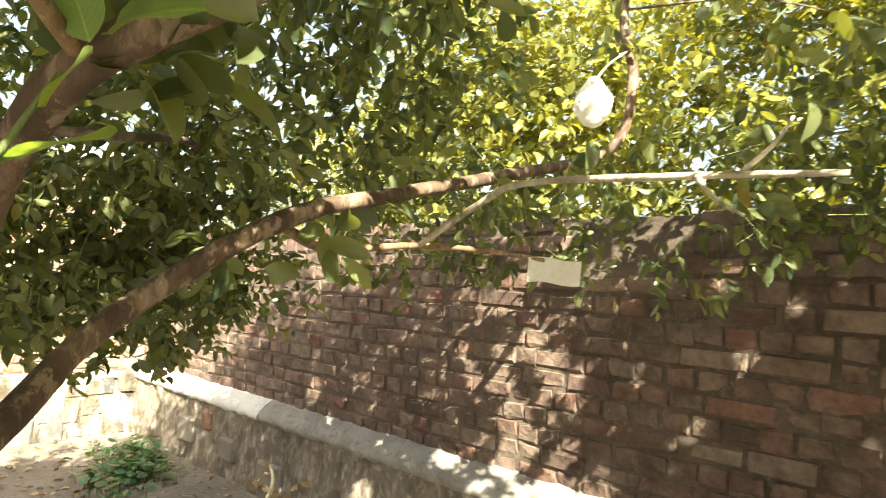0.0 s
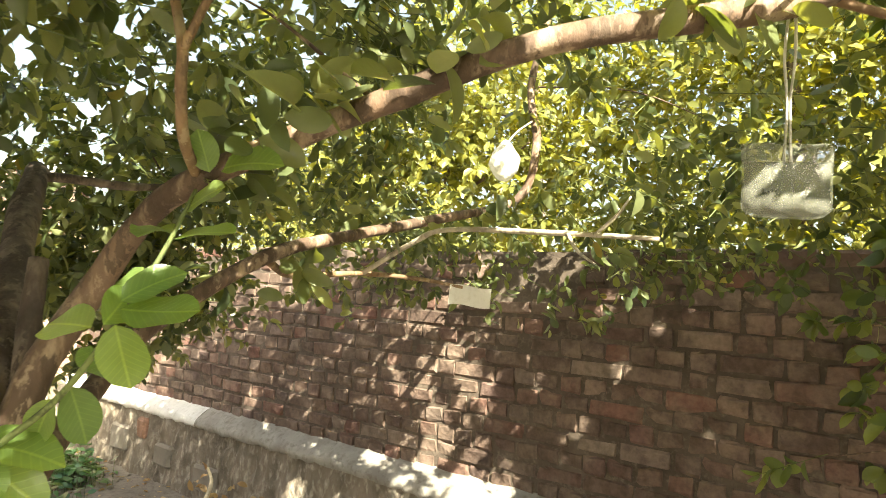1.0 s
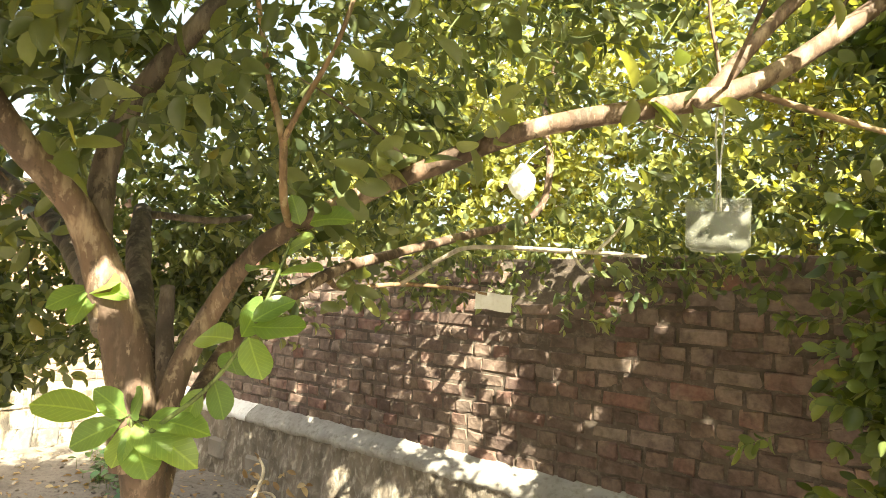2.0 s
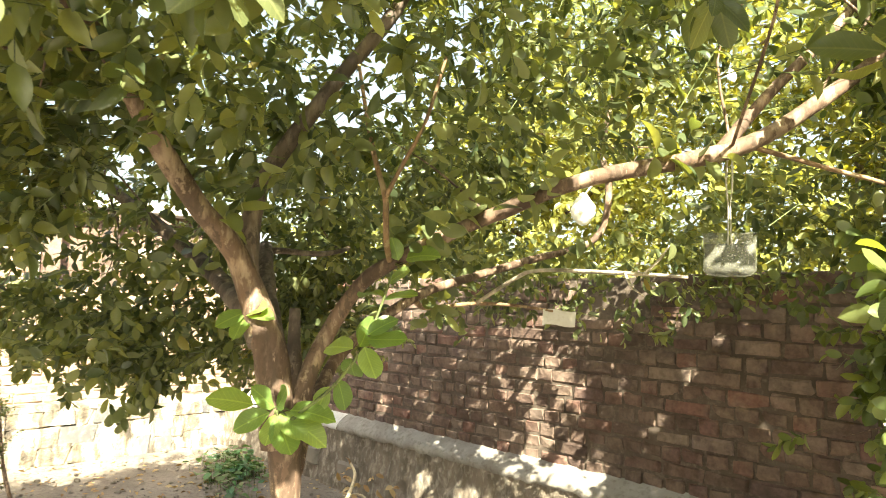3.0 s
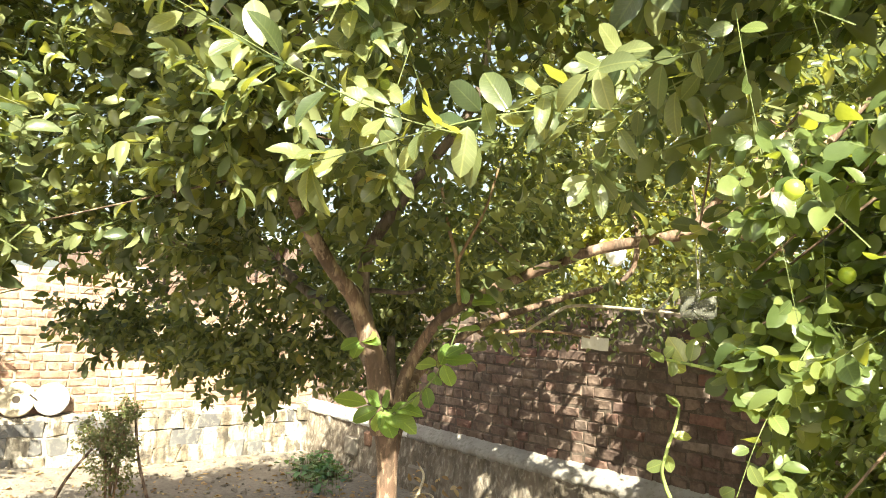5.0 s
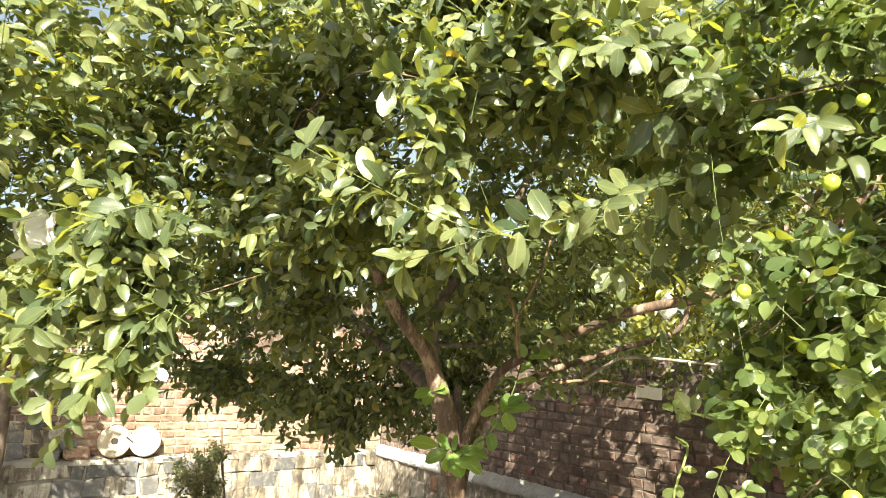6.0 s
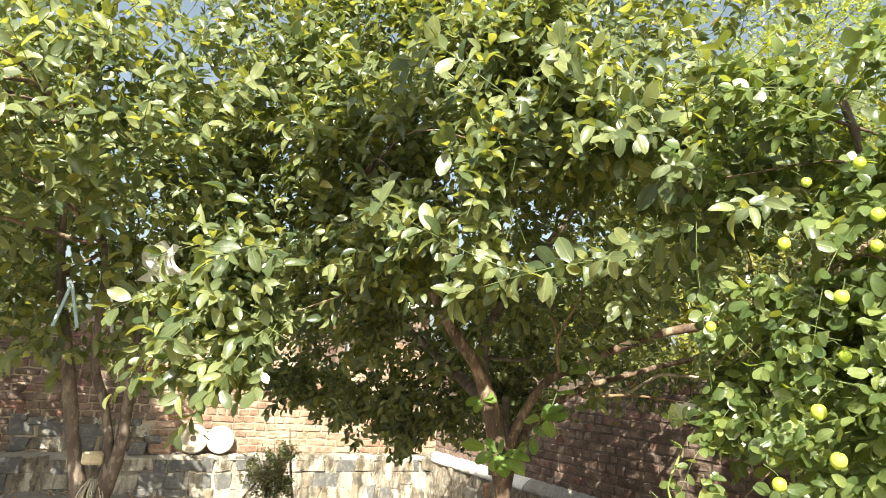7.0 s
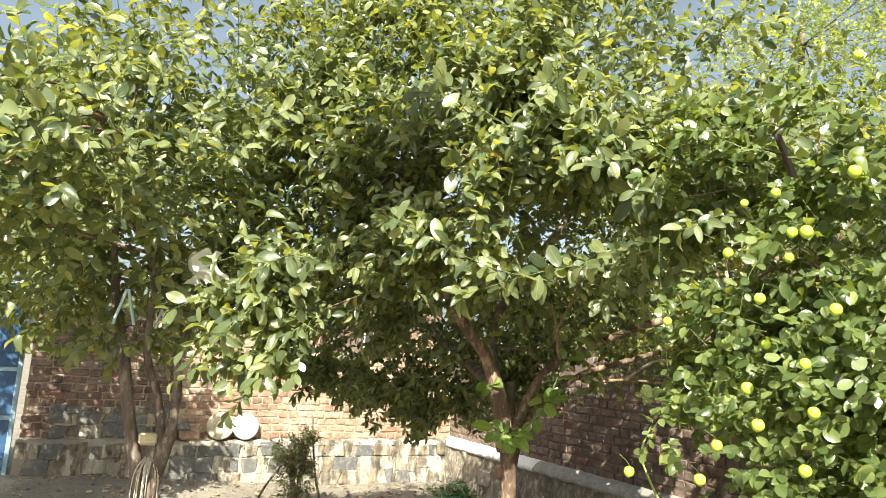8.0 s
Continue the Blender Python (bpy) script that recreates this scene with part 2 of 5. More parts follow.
M_BAG = plastic_film("clear_plastic", (0.36, 0.37, 0.33), 0.40)
M_WATER = plastic_film("cloudy_water", (0.21, 0.22, 0.18), 0.62)
M_BAG_WHITE = plastic_film("milky_plastic", (0.9, 0.89, 0.84), 0.97)

# ---- mesh helpers ----
def mesh_of(name, verts, faces, mat, smooth=False):
    me = bpy.data.meshes.new(name)
    me.from_pydata([tuple(v) for v in verts], [], [tuple(f) for f in faces])
    me.materials.append(mat)
    if smooth:
        me.polygons.foreach_set("use_smooth", [True] * len(me.polygons))
    me.update()
    return me


def part(name, data, parent=None, label="", kind=""):
    ob = new(name, data)
    if parent is not None:
        ob.parent = parent
    return tagged(ob, label=label, kind=kind)


def thing(name, label, category, group="", at=(0, 0, 0)):
    ob = new(name)
    ob.location = at
    ob.empty_display_size = 0.1
    return tagged(ob, label=label, category=category, group=group)


def spline(points, steps):
    p = [Vector(q) for q in points]
    p = [p[0] * 2 - p[1]] + p + [p[-1] * 2 - p[-2]]
    out = []
    for i in range(1, len(p) - 2):
        a, b, c, d = p[i - 1:i + 3]
        for k in range(steps):
            t = k / steps
            out.append(0.5 * ((2 * b) + (c - a) * t + (2 * a - 5 * b + 4 * c - d) * t * t + (3 * b - a - 3 * c + d) * t ** 3))
    out.append(p[-2])
    return out


def tube_data(points, radii, sides=10, steps=5, knobbly=0.0, close=True):
    pts = spline(points, steps)
    n = len(pts)
    verts, faces = [], []
    up = Vector((0.31, 0.17, 0.93))
    for i, p in enumerate(pts):
        d = (pts[min(i + 1, n - 1)] - pts[max(i - 1, 0)]).normalized()
        u = d.cross(up)
        if u.length < 0.05:
            u = d.cross(Vector((1, 0, 0)))
        u.normalize()
        v = d.cross(u)
        f = i / (n - 1) * (len(radii) - 1)
        k = min(int(f), len(radii) - 2)
        r = radii[k] + (radii[k + 1] - radii[k]) * (f - k)
        for s in range(sides):
            a = 2 * math.pi * s / sides
            q = u * math.cos(a) + v * math.sin(a)
            rr = r
            if knobbly:
                rr *= 1 + knobbly * (noise.noise((p + q * r) * 9) + 0.6 * noise.noise((p + q * r) * 26))
            verts.append(p + q * rr)
    for i in range(n - 1):
        for s in range(sides):
            a, b = i * sides + s, i * sides + (s + 1) % sides
            faces.append((a, b, b + sides, a + sides))
    if close:
        faces.append(tuple(range(sides - 1, -1, -1)))
        faces.append(tuple(range((n - 1) * sides, n * sides)))
    return verts, faces


def tube(name, points, radii, mat, parent=None, sides=10, steps=5, knobbly=0.0, label="", kind=""):
    v, f = tube_data(points, radii, sides, steps, knobbly)
    return part(name, mesh_of(name, v, f, mat, True), parent, label, kind)


def joined(datas):
    verts, faces, n = [], [], 0
    for v, f in datas:
        verts += list(v)
        faces += [tuple(i + n for i in q) for q in f]
        n += len(v)
    return verts, faces


def box_data(lo, hi, chamfer=0.0):
    bm = bmesh.new()
    bmesh.ops.create_cube(bm, size=1)
    c = [(a + b) / 2 for a, b in zip(lo, hi)]
    s = [abs(b - a) for a, b in zip(lo, hi)]
    for v in bm.verts:
        v.co = Vector((c[0] + v.co.x * s[0], c[1] + v.co.y * s[1], c[2] + v.co.z * s[2]))
    if chamfer:
        bmesh.ops.bevel(bm, geom=bm.edges[:], offset=chamfer, segments=1, affect='EDGES')
    bm.verts.index_update()
    out = [v.co.copy() for v in bm.verts], [tuple(v.index for v in f.verts) for f in bm.faces]
    bm.free()
    return out


def grid_data(nu, nv, fn):
    verts = [Vector(fn(i / nu, j / nv)) for j in range(nv + 1) for i in range(nu + 1)]
    faces = [(j * (nu + 1) + i, j * (nu + 1) + i + 1, (j + 1) * (nu + 1) + i + 1, (j + 1) * (nu + 1) + i) for j in range(nv) for i in range(nu)]
    return verts, faces


def fbm(x, y, z, s):
    v = Vector((x, y, z)) * s
    return noise.noise(v) + 0.5 * noise.noise(v * 2.1) + 0.25 * noise.noise(v * 4.3)

# ---- ground ----
WALL_Y, BACK_X, LEDGE = 2.38, -6.125, 0.53


def ground_z(x, y):
    rise = 0.17 * max(0.0, min(1.0, (-x - 4.6) / 1.3)) * max(0.0, min(1.0, (0.6 - y) / 2.6))
    near = max(0.0, 1 - max(abs(x + 2), abs(y)) / 14)
    return rise + near * (0.022 * noise.noise(Vector((x * 1.3, y * 1.3, 0))) + 0.012 * noise.noise(Vector((x * 6, y * 6, 3))) + 0.006 * noise.noise(Vector((x * 17, y * 17, 5))))


def ground_point(u, v):
    a, b = (u - 0.5) * 2, (v - 0.5) * 2
    x = -2.5 + 5.5 * a + 900 * a ** 9
    y = 0.0 + 4.5 * b + 900 * b ** 9
    return x, y, ground_z(x, y)


v, f = grid_data(230, 190, ground_point)
ground = part("ground", mesh_of("ground", v, f, M_GROUND, True))
tagged(ground, "dry bare brown earth with clods and litter", "ground", kind="structure")

# ---- walls ----
COURSE, JOINT = 0.083, 0.008
rng = random.Random(4)


def wall_box(name, lo, hi, mat, label):
    v, f = box_data(lo, hi)
    return tagged(part(name, mesh_of(name, v, f, mat)), label, "wall", kind="structure")


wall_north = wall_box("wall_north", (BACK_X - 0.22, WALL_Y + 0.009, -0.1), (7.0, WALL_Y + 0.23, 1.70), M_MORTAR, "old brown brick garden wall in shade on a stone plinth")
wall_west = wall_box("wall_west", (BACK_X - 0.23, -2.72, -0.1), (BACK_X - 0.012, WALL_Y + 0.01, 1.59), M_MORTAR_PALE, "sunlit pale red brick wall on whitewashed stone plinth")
for y0, y1 in ((-2.72, 0.36), (1.24, WALL_Y + 0.01)):
    v, f = box_data((BACK_X - 0.23, y0, 1.59), (BACK_X - 0.012, y1, 1.93))
    part("upper_wall", mesh_of("upper_wall", v, f, M_MORTAR_PALE), wall_west)
wall_south = wall_box("wall_south", (BACK_X - 0.23, -6.6, -0.1), (8.0, -6.4, 1.9), M_MORTAR_PALE, "plain brick garden wall closing the plot")
wall_east = wall_box("wall_east", (8.0, -6.6, -0.1), (8.2, WALL_Y + 0.23, 1.9), M_MORTAR_PALE, "plain brick garden wall closing the plot")
wall_gate_side = wall_box("wall_gate_side", (BACK_X - 0.23, -6.4, -0.1), (BACK_X - 0.012, -4.35, 1.9), M_MORTAR_PALE, "plain brick wall beyond the gate")


def brick_shape(length, height, depth, seed, back_rows=False):
    r = random.Random(seed)
    c = 0.011
    v, f = box_data((-length / 2, 0, -height / 2), (length / 2, depth, height / 2), c)
    out = []
    for p in v:
        k = 0.008
        out.append(Vector((p.x + r.uniform(-k, k), p.y + r.uniform(-k, k), p.z + r.uniform(-k, k))))
    return out, f


def lay(u0, u1, z0, courses, r):
    for k in range(courses):
        z = z0 + COURSE * (k + 0.5)
        u = u0 - r.uniform(0, 0.2)
        while u < u1:
            w = 0.222 if r.random() < (0.42 if k % 2 else 0.1) else 0.112
            w *= r.uniform(0.9, 1.1)
            a, b = max(u, u0), min(u + w, u1)
            if b - a > 0.05:
                yield k, (a + b) / 2, b - a, z
            u += w + JOINT * r.uniform(0.7, 1.5)


def brick_wall(parent, place, u0, u1, z0, courses, near, mat, mat_j, seed, keep):
    r = random.Random(seed)
    shapes = {}
    rest = {}
    for k, u, w, z in lay(u0, u1, z0, courses, r):
        if not keep(k, u, r):
            continue
        key = round(w / 0.0225) * 0.0225
        variant = (key, r.randrange(3))
        if variant not in shapes:
            v, f = brick_shape(key, COURSE - JOINT, 0.05, hash((round(key * 1000), variant[1])) % 9999)
            shapes[variant] = (mesh_of("brick", v, f, mat), v, f)
        m = place(u, z + r.uniform(-0.002, 0.002), r.uniform(-0.005, 0.005)) @ pose(0, 0, 0, r.uniform(-1.2, 1.2), r.uniform(-1.0, 1.0), r.uniform(-1.1, 1.1))
        if near[0] < u < near[1]:
            ob = part("brick", shapes[variant][0], parent)
            ob.matrix_world = m
        else:
            rest.setdefault(mat_j(u), []).append(([m @ p for p in shapes[variant][1]], shapes[variant][2]))
    for m, datas in rest.items():
        v, f = joined(datas)
        part("brickwork", mesh_of("brickwork", v, f, m), parent, kind="stuff")


# ---- plinths ----
def north_plinth(u, v):
    x = BACK_X + 0.02 + 9.2 * u
    z = -0.08 + 0.55 * v
    y = WALL_Y - 0.085 - 0.05 * (1 - v) + 0.025 * fbm(x, 0, z, 5) + 0.014 * fbm(x * 2, 1, z * 0.8, 11)
    return x, y, z


v, f = grid_data(420, 26, north_plinth)
plinth_north = tagged(part("plinth_north", mesh_of("plinth_north", v, f, M_PLASTER, True)), "rough stained plaster plinth with mortar drips", "plinth", kind="structure")


def cap_strip(x0, x1, seed):
    prof = [(0.012, 0.585), (-0.012, 0.575), (-0.055, 0.548), (-0.085, 0.525), (-0.105, 0.505), (-0.112, 0.485), (-0.108, 0.462), (-0.08, 0.452)]
    n = max(4, int((x1 - x0) / 0.03))
    verts, faces = [], []
    for i in range(n + 1):
        x = x0 + (x1 - x0) * i / n
        for k, (dy, z) in enumerate(prof):
            w = 0.010 * fbm(x, k * 0.1, seed, 7) + (0.012 * fbm(x, 0, seed, 14) if k > 5 else 0)
            verts.append(Vector((x, WALL_Y + dy + w * 0.6, z + w)))
    m = len(prof)
    for i in range(n):
        for k in range(m - 1):
            a = i * m + k
            faces.append((a, a + 1, a + m + 1, a + m))
    return verts, faces


for x, z, sx, sz, mat in ((-4.62, 0.34, 0.055, 0.075, M_PALE), (-4.3, 0.2, 0.11, 0.08, M_RUBBLE), (-3.75, 0.14, 0.14, 0.09, M_RUBBLE), (-4.95, 0.22, 0.12, 0.1, M_RUBBLE)):
    v, f = box_data((-sx, -0.04, -sz), (sx, 0.04, sz), 0.02)
    v = [q + Vector((0.012 * noise.noise(q * 19 + Vector((x, 0, z))), 0.01 * noise.noise(q * 15 + Vector((z, x, 0))), 0.014 * noise.noise(q * 17 + Vector((0, z, x))))) for q in v]
    part("stone", mesh_of("stone", v, f, mat), plinth_north).location = (x, WALL_Y - 0.095, z)
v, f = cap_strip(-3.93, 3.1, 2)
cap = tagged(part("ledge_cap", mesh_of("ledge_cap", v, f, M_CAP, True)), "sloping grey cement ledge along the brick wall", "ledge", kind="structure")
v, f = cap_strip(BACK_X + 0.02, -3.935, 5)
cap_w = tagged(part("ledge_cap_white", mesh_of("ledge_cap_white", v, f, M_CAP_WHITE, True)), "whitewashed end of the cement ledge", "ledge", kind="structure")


def west_core(u, v):
    y = -1.05 + 3.41 * u
    z = -0.08 + 0.58 * v
    x = BACK_X + 0.10 + 0.02 * (1 - v) + 0.015 * fbm(0, y, z, 4)
    return x, y, z


M_WHITEWASH = limewash("whitewash", (0.26, 0.225, 0.18), (0.11, 0.098, 0.085), (0.58, 0.54, 0.48), 0.46)
v, f = grid_data(150, 18, west_core)
plinth_west = tagged(part("plinth_west", mesh_of("plinth_west", v, f, M_WHITEWASH, True)), "fieldstone plinth with worn whitewash", "plinth", kind="structure")


def west_shelf(u, v):
    y = -1.05 + 3.41 * u
    x = BACK_X - 0.005 + 0.13 * v
    z = LEDGE + 0.008 - 0.012 * v + 0.008 * fbm(x, y, 0, 9) - (0.05 * max(0, v - 0.75) * 4 if v > 0.75 else 0)
    return x, y, z


v, f = grid_data(160, 10, west_shelf)
shelf = tagged(part("ledge_west", mesh_of("ledge_west", v, f, M_WHITEWASH, True)), "narrow whitewashed ledge on the plinth", "ledge", kind="structure")


def end_core(u, v):
    x, y, z = west_core(u, v)
    y = -2.74 + 1.69 * u
    return BACK_X + 0.095 + 0.02 * (1 - v) + 0.015 * fbm(0, y, z, 4), y, z


def end_shelf(u, v):
    y = -2.74 + 1.69 * u
    x = BACK_X - 0.005 + 0.125 * v
    return x, y, LEDGE + 0.004 - 0.012 * v + 0.012 * fbm(x, y, 0, 9) - (0.2 * max(0, v - 0.75) if v > 0.75 else 0)


v, f = joined([grid_data(60, 18, end_core), grid_data(60, 10, end_shelf)])
plinth_end = tagged(part("plinth_end", mesh_of("plinth_end", v, f, M_RUBBLE, True)), "grey fieldstone end of the plinth beside the gate", "plinth", kind="structure")


def block_data(sx, sy, sz, seed):
    r = random.Random(seed)
    lean = [(r.uniform(-0.4, 0.4) * sz, r.uniform(-0.28, 0.2) * sz, r.uniform(-0.45, 0.3) * sx) for _ in range(4)]
    v, f = box_data((-sx, -sy, -sz), (sx, sy, sz), min(sx, sz) * 0.32)
    out = []
    for q in v:
        w = lean[(q.y > 0) + 2 * (q.z > 0)]
        out.append(Vector((q.x + (w[2] if q.x > 0 else 0) + r.uniform(-0.004, 0.004), q.y + w[0] + r.uniform(-0.009, 0.009), q.z + w[1] + r.uniform(-0.007, 0.007))))
    return out, f


r = random.Random(11)
y = -2.6
for row, (zc, h) in enumerate(((0.42, 0.075), (0.25, 0.085), (0.09, 0.085))):
    y = -2.72 + row * 0.07
    while y < 2.15:
        w = r.uniform(0.055, 0.15)
        v, f = block_data(r.uniform(0.016, 0.027), w * 0.98, h * r.uniform(0.95, 1.06), r.random())
        # Grey stones grow commoner towards the gate, partly for the second tree's shade.
        dark = r.random() < (0.42 if y < -0.5 else 0.25 if y < 0.8 else 0.16)
        ob = part("stone", mesh_of("stone", v, f, M_STONE_DARK if dark else M_STONE), plinth_west if y > -1.05 else plinth_end)
        ob.location = (BACK_X + 0.106, y + w, zc + r.uniform(-0.012, 0.012))
        y += 2 * w + r.uniform(0.0, 0.03)

r = random.Random(12)
y, row = -2.47, 0
for zc, h in ((0.615, 0.065), (0.76, 0.07), (0.85, 0.045)):
    y = -2.47
    while y < -1.25:
        w = r.uniform(0.06, 0.14)
        v, f = block_data(0.035, w * 0.97, h * r.uniform(0.93, 1.05), r.random())
        ob = part("stone", mesh_of("stone", v, f, M_STONE_DARK if r.random() < 0.6 else M_STONE), wall_west)
        ob.location = (BACK_X - 0.022, y + w, zc + r.uniform(-0.008, 0.008))
        y += 2 * w + r.uniform(0.005, 0.02)

# ---- gate ----
gate = thing("metal_gate", "blue painted sheet metal gate in the brick wall", "gate", at=(BACK_X + 0.03, -2.78, 0.17))


def gate_box(name, y0, y1, z0, z1, x0, x1, mat, label=""):
    v, f = box_data((x0, y0, z0), (x1, y1, z1), 0.004)
    return part(name, mesh_of(name, v, f, mat), gate, label)


gate_box("sheet", -1.5, 0.0, 0.03, 2.0, -0.008, 0.008, M_GATE)
for yy in (-0.045, -0.80, -1.5):
    gate_box("upright", yy, yy + 0.045, 0.0, 2.03, -0.02, 0.028, M_GATE_FRAME if yy > -0.1 else M_GATE)
for zz in (0.0, 0.56, 1.06, 1.98):
    gate_box("rail", -1.455, -0.045, zz, zz + 0.045, 0.008, 0.03, M_GATE_FRAME)

# ---- trees ----
LANE = [Vector(p) for p in ((0.0, 0.0), (0.68, -0.85), (1.14, -1.32), (1.56, -1.60), (2.0, -1.86), (2.9, -2.3))]


def lane_distance(p):
    q = Vector((p[0], p[1]))
    best = 9.0
    for a, b in zip(LANE, LANE[1:]):
        d = b - a
        t = max(0.0, min(1.0, (q - a).dot(d) / d.length_squared))
        best = min(best, (q - a - d * t).length)
    return best


FLECKS = [(-1.83, 1.17, 0.06), (-1.68, 1.06, 0.05), (-1.56, 1.04, 0.03), (-1.99, 0.99, 0.05), (-1.90, 0.83, 0.07), (-1.85, 0.69, 0.06), (-1.96, 0.60, 0.05), (-1.62, 0.72, 0.03), (-2.36, 0.50, 0.06), (-1.72, 0.50, 0.08),
          (-1.84, 0.40, 0.07), (-1.52, 0.52, 0.04), (-1.06, 0.93, 0.03), (-0.90, 1.20, 0.04), (-1.30, 1.09, 0.02), (-3.47, 0.71, 0.05), (-0.74, 1.38, 0.04), (-0.98, 1.45, 0.04), (-3.10, 1.39, 0.03), (-0.51, 0.97, 0.02), (-2.6, 0.0, 0.12), (-3.0, 0.05, 0.1)]


GLINTS = [((-0.15, 0.46, 1.87), 0.05), ((0.0, 0.56, 1.90), 0.04), ((0.1, 0.63, 1.93), 0.02), ((0.25, 0.75, 2.03), 0.04), ((-0.6, 0.28, 1.69), 0.02), ((-0.43, 0.36, 1.77), 0.03), ((-1.15, 0.85, 1.60), 0.03), ((-1.18, 1.1, 1.67), 0.03),
          ((-0.86, -0.1, 1.46), 0.03), ((-0.82, -0.03, 0.9), 0.06), ((-0.6, 1.22, 1.67), 0.05), ((-0.35, 1.19, 1.65), 0.05), ((-1.16, 1.9, 2.1), 0.06), ((-0.78, -0.06, 1.22), 0.05), ((-0.62, 0.1, 1.45), 0.04), ((-0.4, 1.2, 1.85), 0.06), ((-0.1, 1.5, 1.9), 0.07)]


def in_gap(p):
    """Gaps between the leaves, through which the sun reaches the north wall in flecks."""
    s = (WALL_Y - p[1]) / (-SUN_TO.y)
    if s < 0.15:
        return False
    x, z = p[0] - SUN_TO.x * s, p[2] - SUN_TO.z * s
    for fx, fz, fr in FLECKS:
        if (x - fx - (z - fz) * 0.35) ** 2 + (0.75 * (z - fz)) ** 2 < (fr + 0.025) ** 2:
            return True
    for q, qr in GLINTS:
        e = Vector(p) - Vector(q)
        along = e.dot(SUN_TO)
        if along > 0.12 and (e - SUN_TO * along).length < qr + 0.035:
            return True
    band = -2.15 < x + 0.12 * math.sin(z * 7) < -1.5 and -0.2 < z < 1.25
    return noise.noise(Vector((x * 11 + z * 5, z * 7, 3.7))) > (0.06 if band else 0.63)


def unit(a):
    return a / np.maximum(np.linalg.norm(a, axis=-1, keepdims=True), 1e-9)


def leaf_template(rows, width, fold, curl, wave=0.0):
    verts, faces = [(0, 0, 0)], []
    prof = []
    for i in range(1, rows):
        t = i / rows
        w = width * (math.sin(math.pi * t ** 1.08) ** 0.55)
        z = -curl * t * t
        prof.append(len(verts))
        verts += [(t, w, z + fold * w + wave * math.sin(t * 11)), (t, 0, z), (t, -w, z + fold * w + wave * math.sin(t * 9 + 2))]
    tip = len(verts)
    verts.append((1, 0, -curl))
    a = prof[0]
    faces += [(0, a + 1, a), (0, a + 2, a + 1)]
    for a, b in zip(prof, prof[1:]):
        faces += [(a, a + 1, b + 1, b), (a + 1, a + 2, b + 2, b + 1)]
    a = prof[-1]
    faces += [(a, a + 1, tip), (a + 1, a + 2, tip)]
    return np.array(verts, float), faces


LEAF_LOW = leaf_template(5, 0.25, 0.42, 0.22)
LEAF_FAR = leaf_template(3, 0.25, 0.3, 0.2)
LEAF_FINE = leaf_template(9, 0.255, 0.36, 0.25)
ROUND_LOW = leaf_template(6, 0.33, 0.25, 0.2)
ROUND_FINE = leaf_template(8, 0.32, 0.22, 0.22)


def leaf_frames(pos, d, n):
    d = unit(d)
    n = unit(n - d * np.sum(n * d, axis=1, keepdims=True))
    return d, np.cross(n, d), n


def leaves_mesh(name, pos, d, n, length, mat, template):
    tv, tf = template
    d, s, n = leaf_frames(pos, d, n)
    L = length[:, None, None]
    rs = np.random.RandomState(len(pos) % 9973)
    wide = rs.uniform(0.82, 1.2, (len(pos), 1, 1))
    bend = rs.normal(1.0, 1.0, (len(pos), 1, 1))
    V = pos[:, None, :] + L * (tv[None, :, 0:1] * d[:, None, :] + wide * tv[None, :, 1:2] * s[:, None, :] + bend * tv[None, :, 2:3] * n[:, None, :])
    N, k = len(pos), len(tv)
    V = V.reshape(-1, 3)
    counts = [len(q) for q in tf]
    flat = np.concatenate([np.array(q) for q in tf])
    loops = (flat[None, :] + (np.arange(N) * k)[:, None]).ravel()
    totals = np.tile(counts, N)
    starts = np.concatenate([[0], np.cumsum(totals)[:-1]])
    me = bpy.data.meshes.new(name)
    me.vertices.add(len(V))
    me.vertices.foreach_set("co", V.ravel())
    me.loops.add(len(loops))
    me.loops.foreach_set("vertex_index", loops.astype(np.int32))
    me.polygons.add(len(totals))
    me.polygons.foreach_set("loop_start", starts.astype(np.int32))
    me.update(calc_edges=True)
    me.polygons.foreach_set("use_smooth", np.ones(len(totals), bool))
    me.materials.append(mat)
    me.update()
    return me


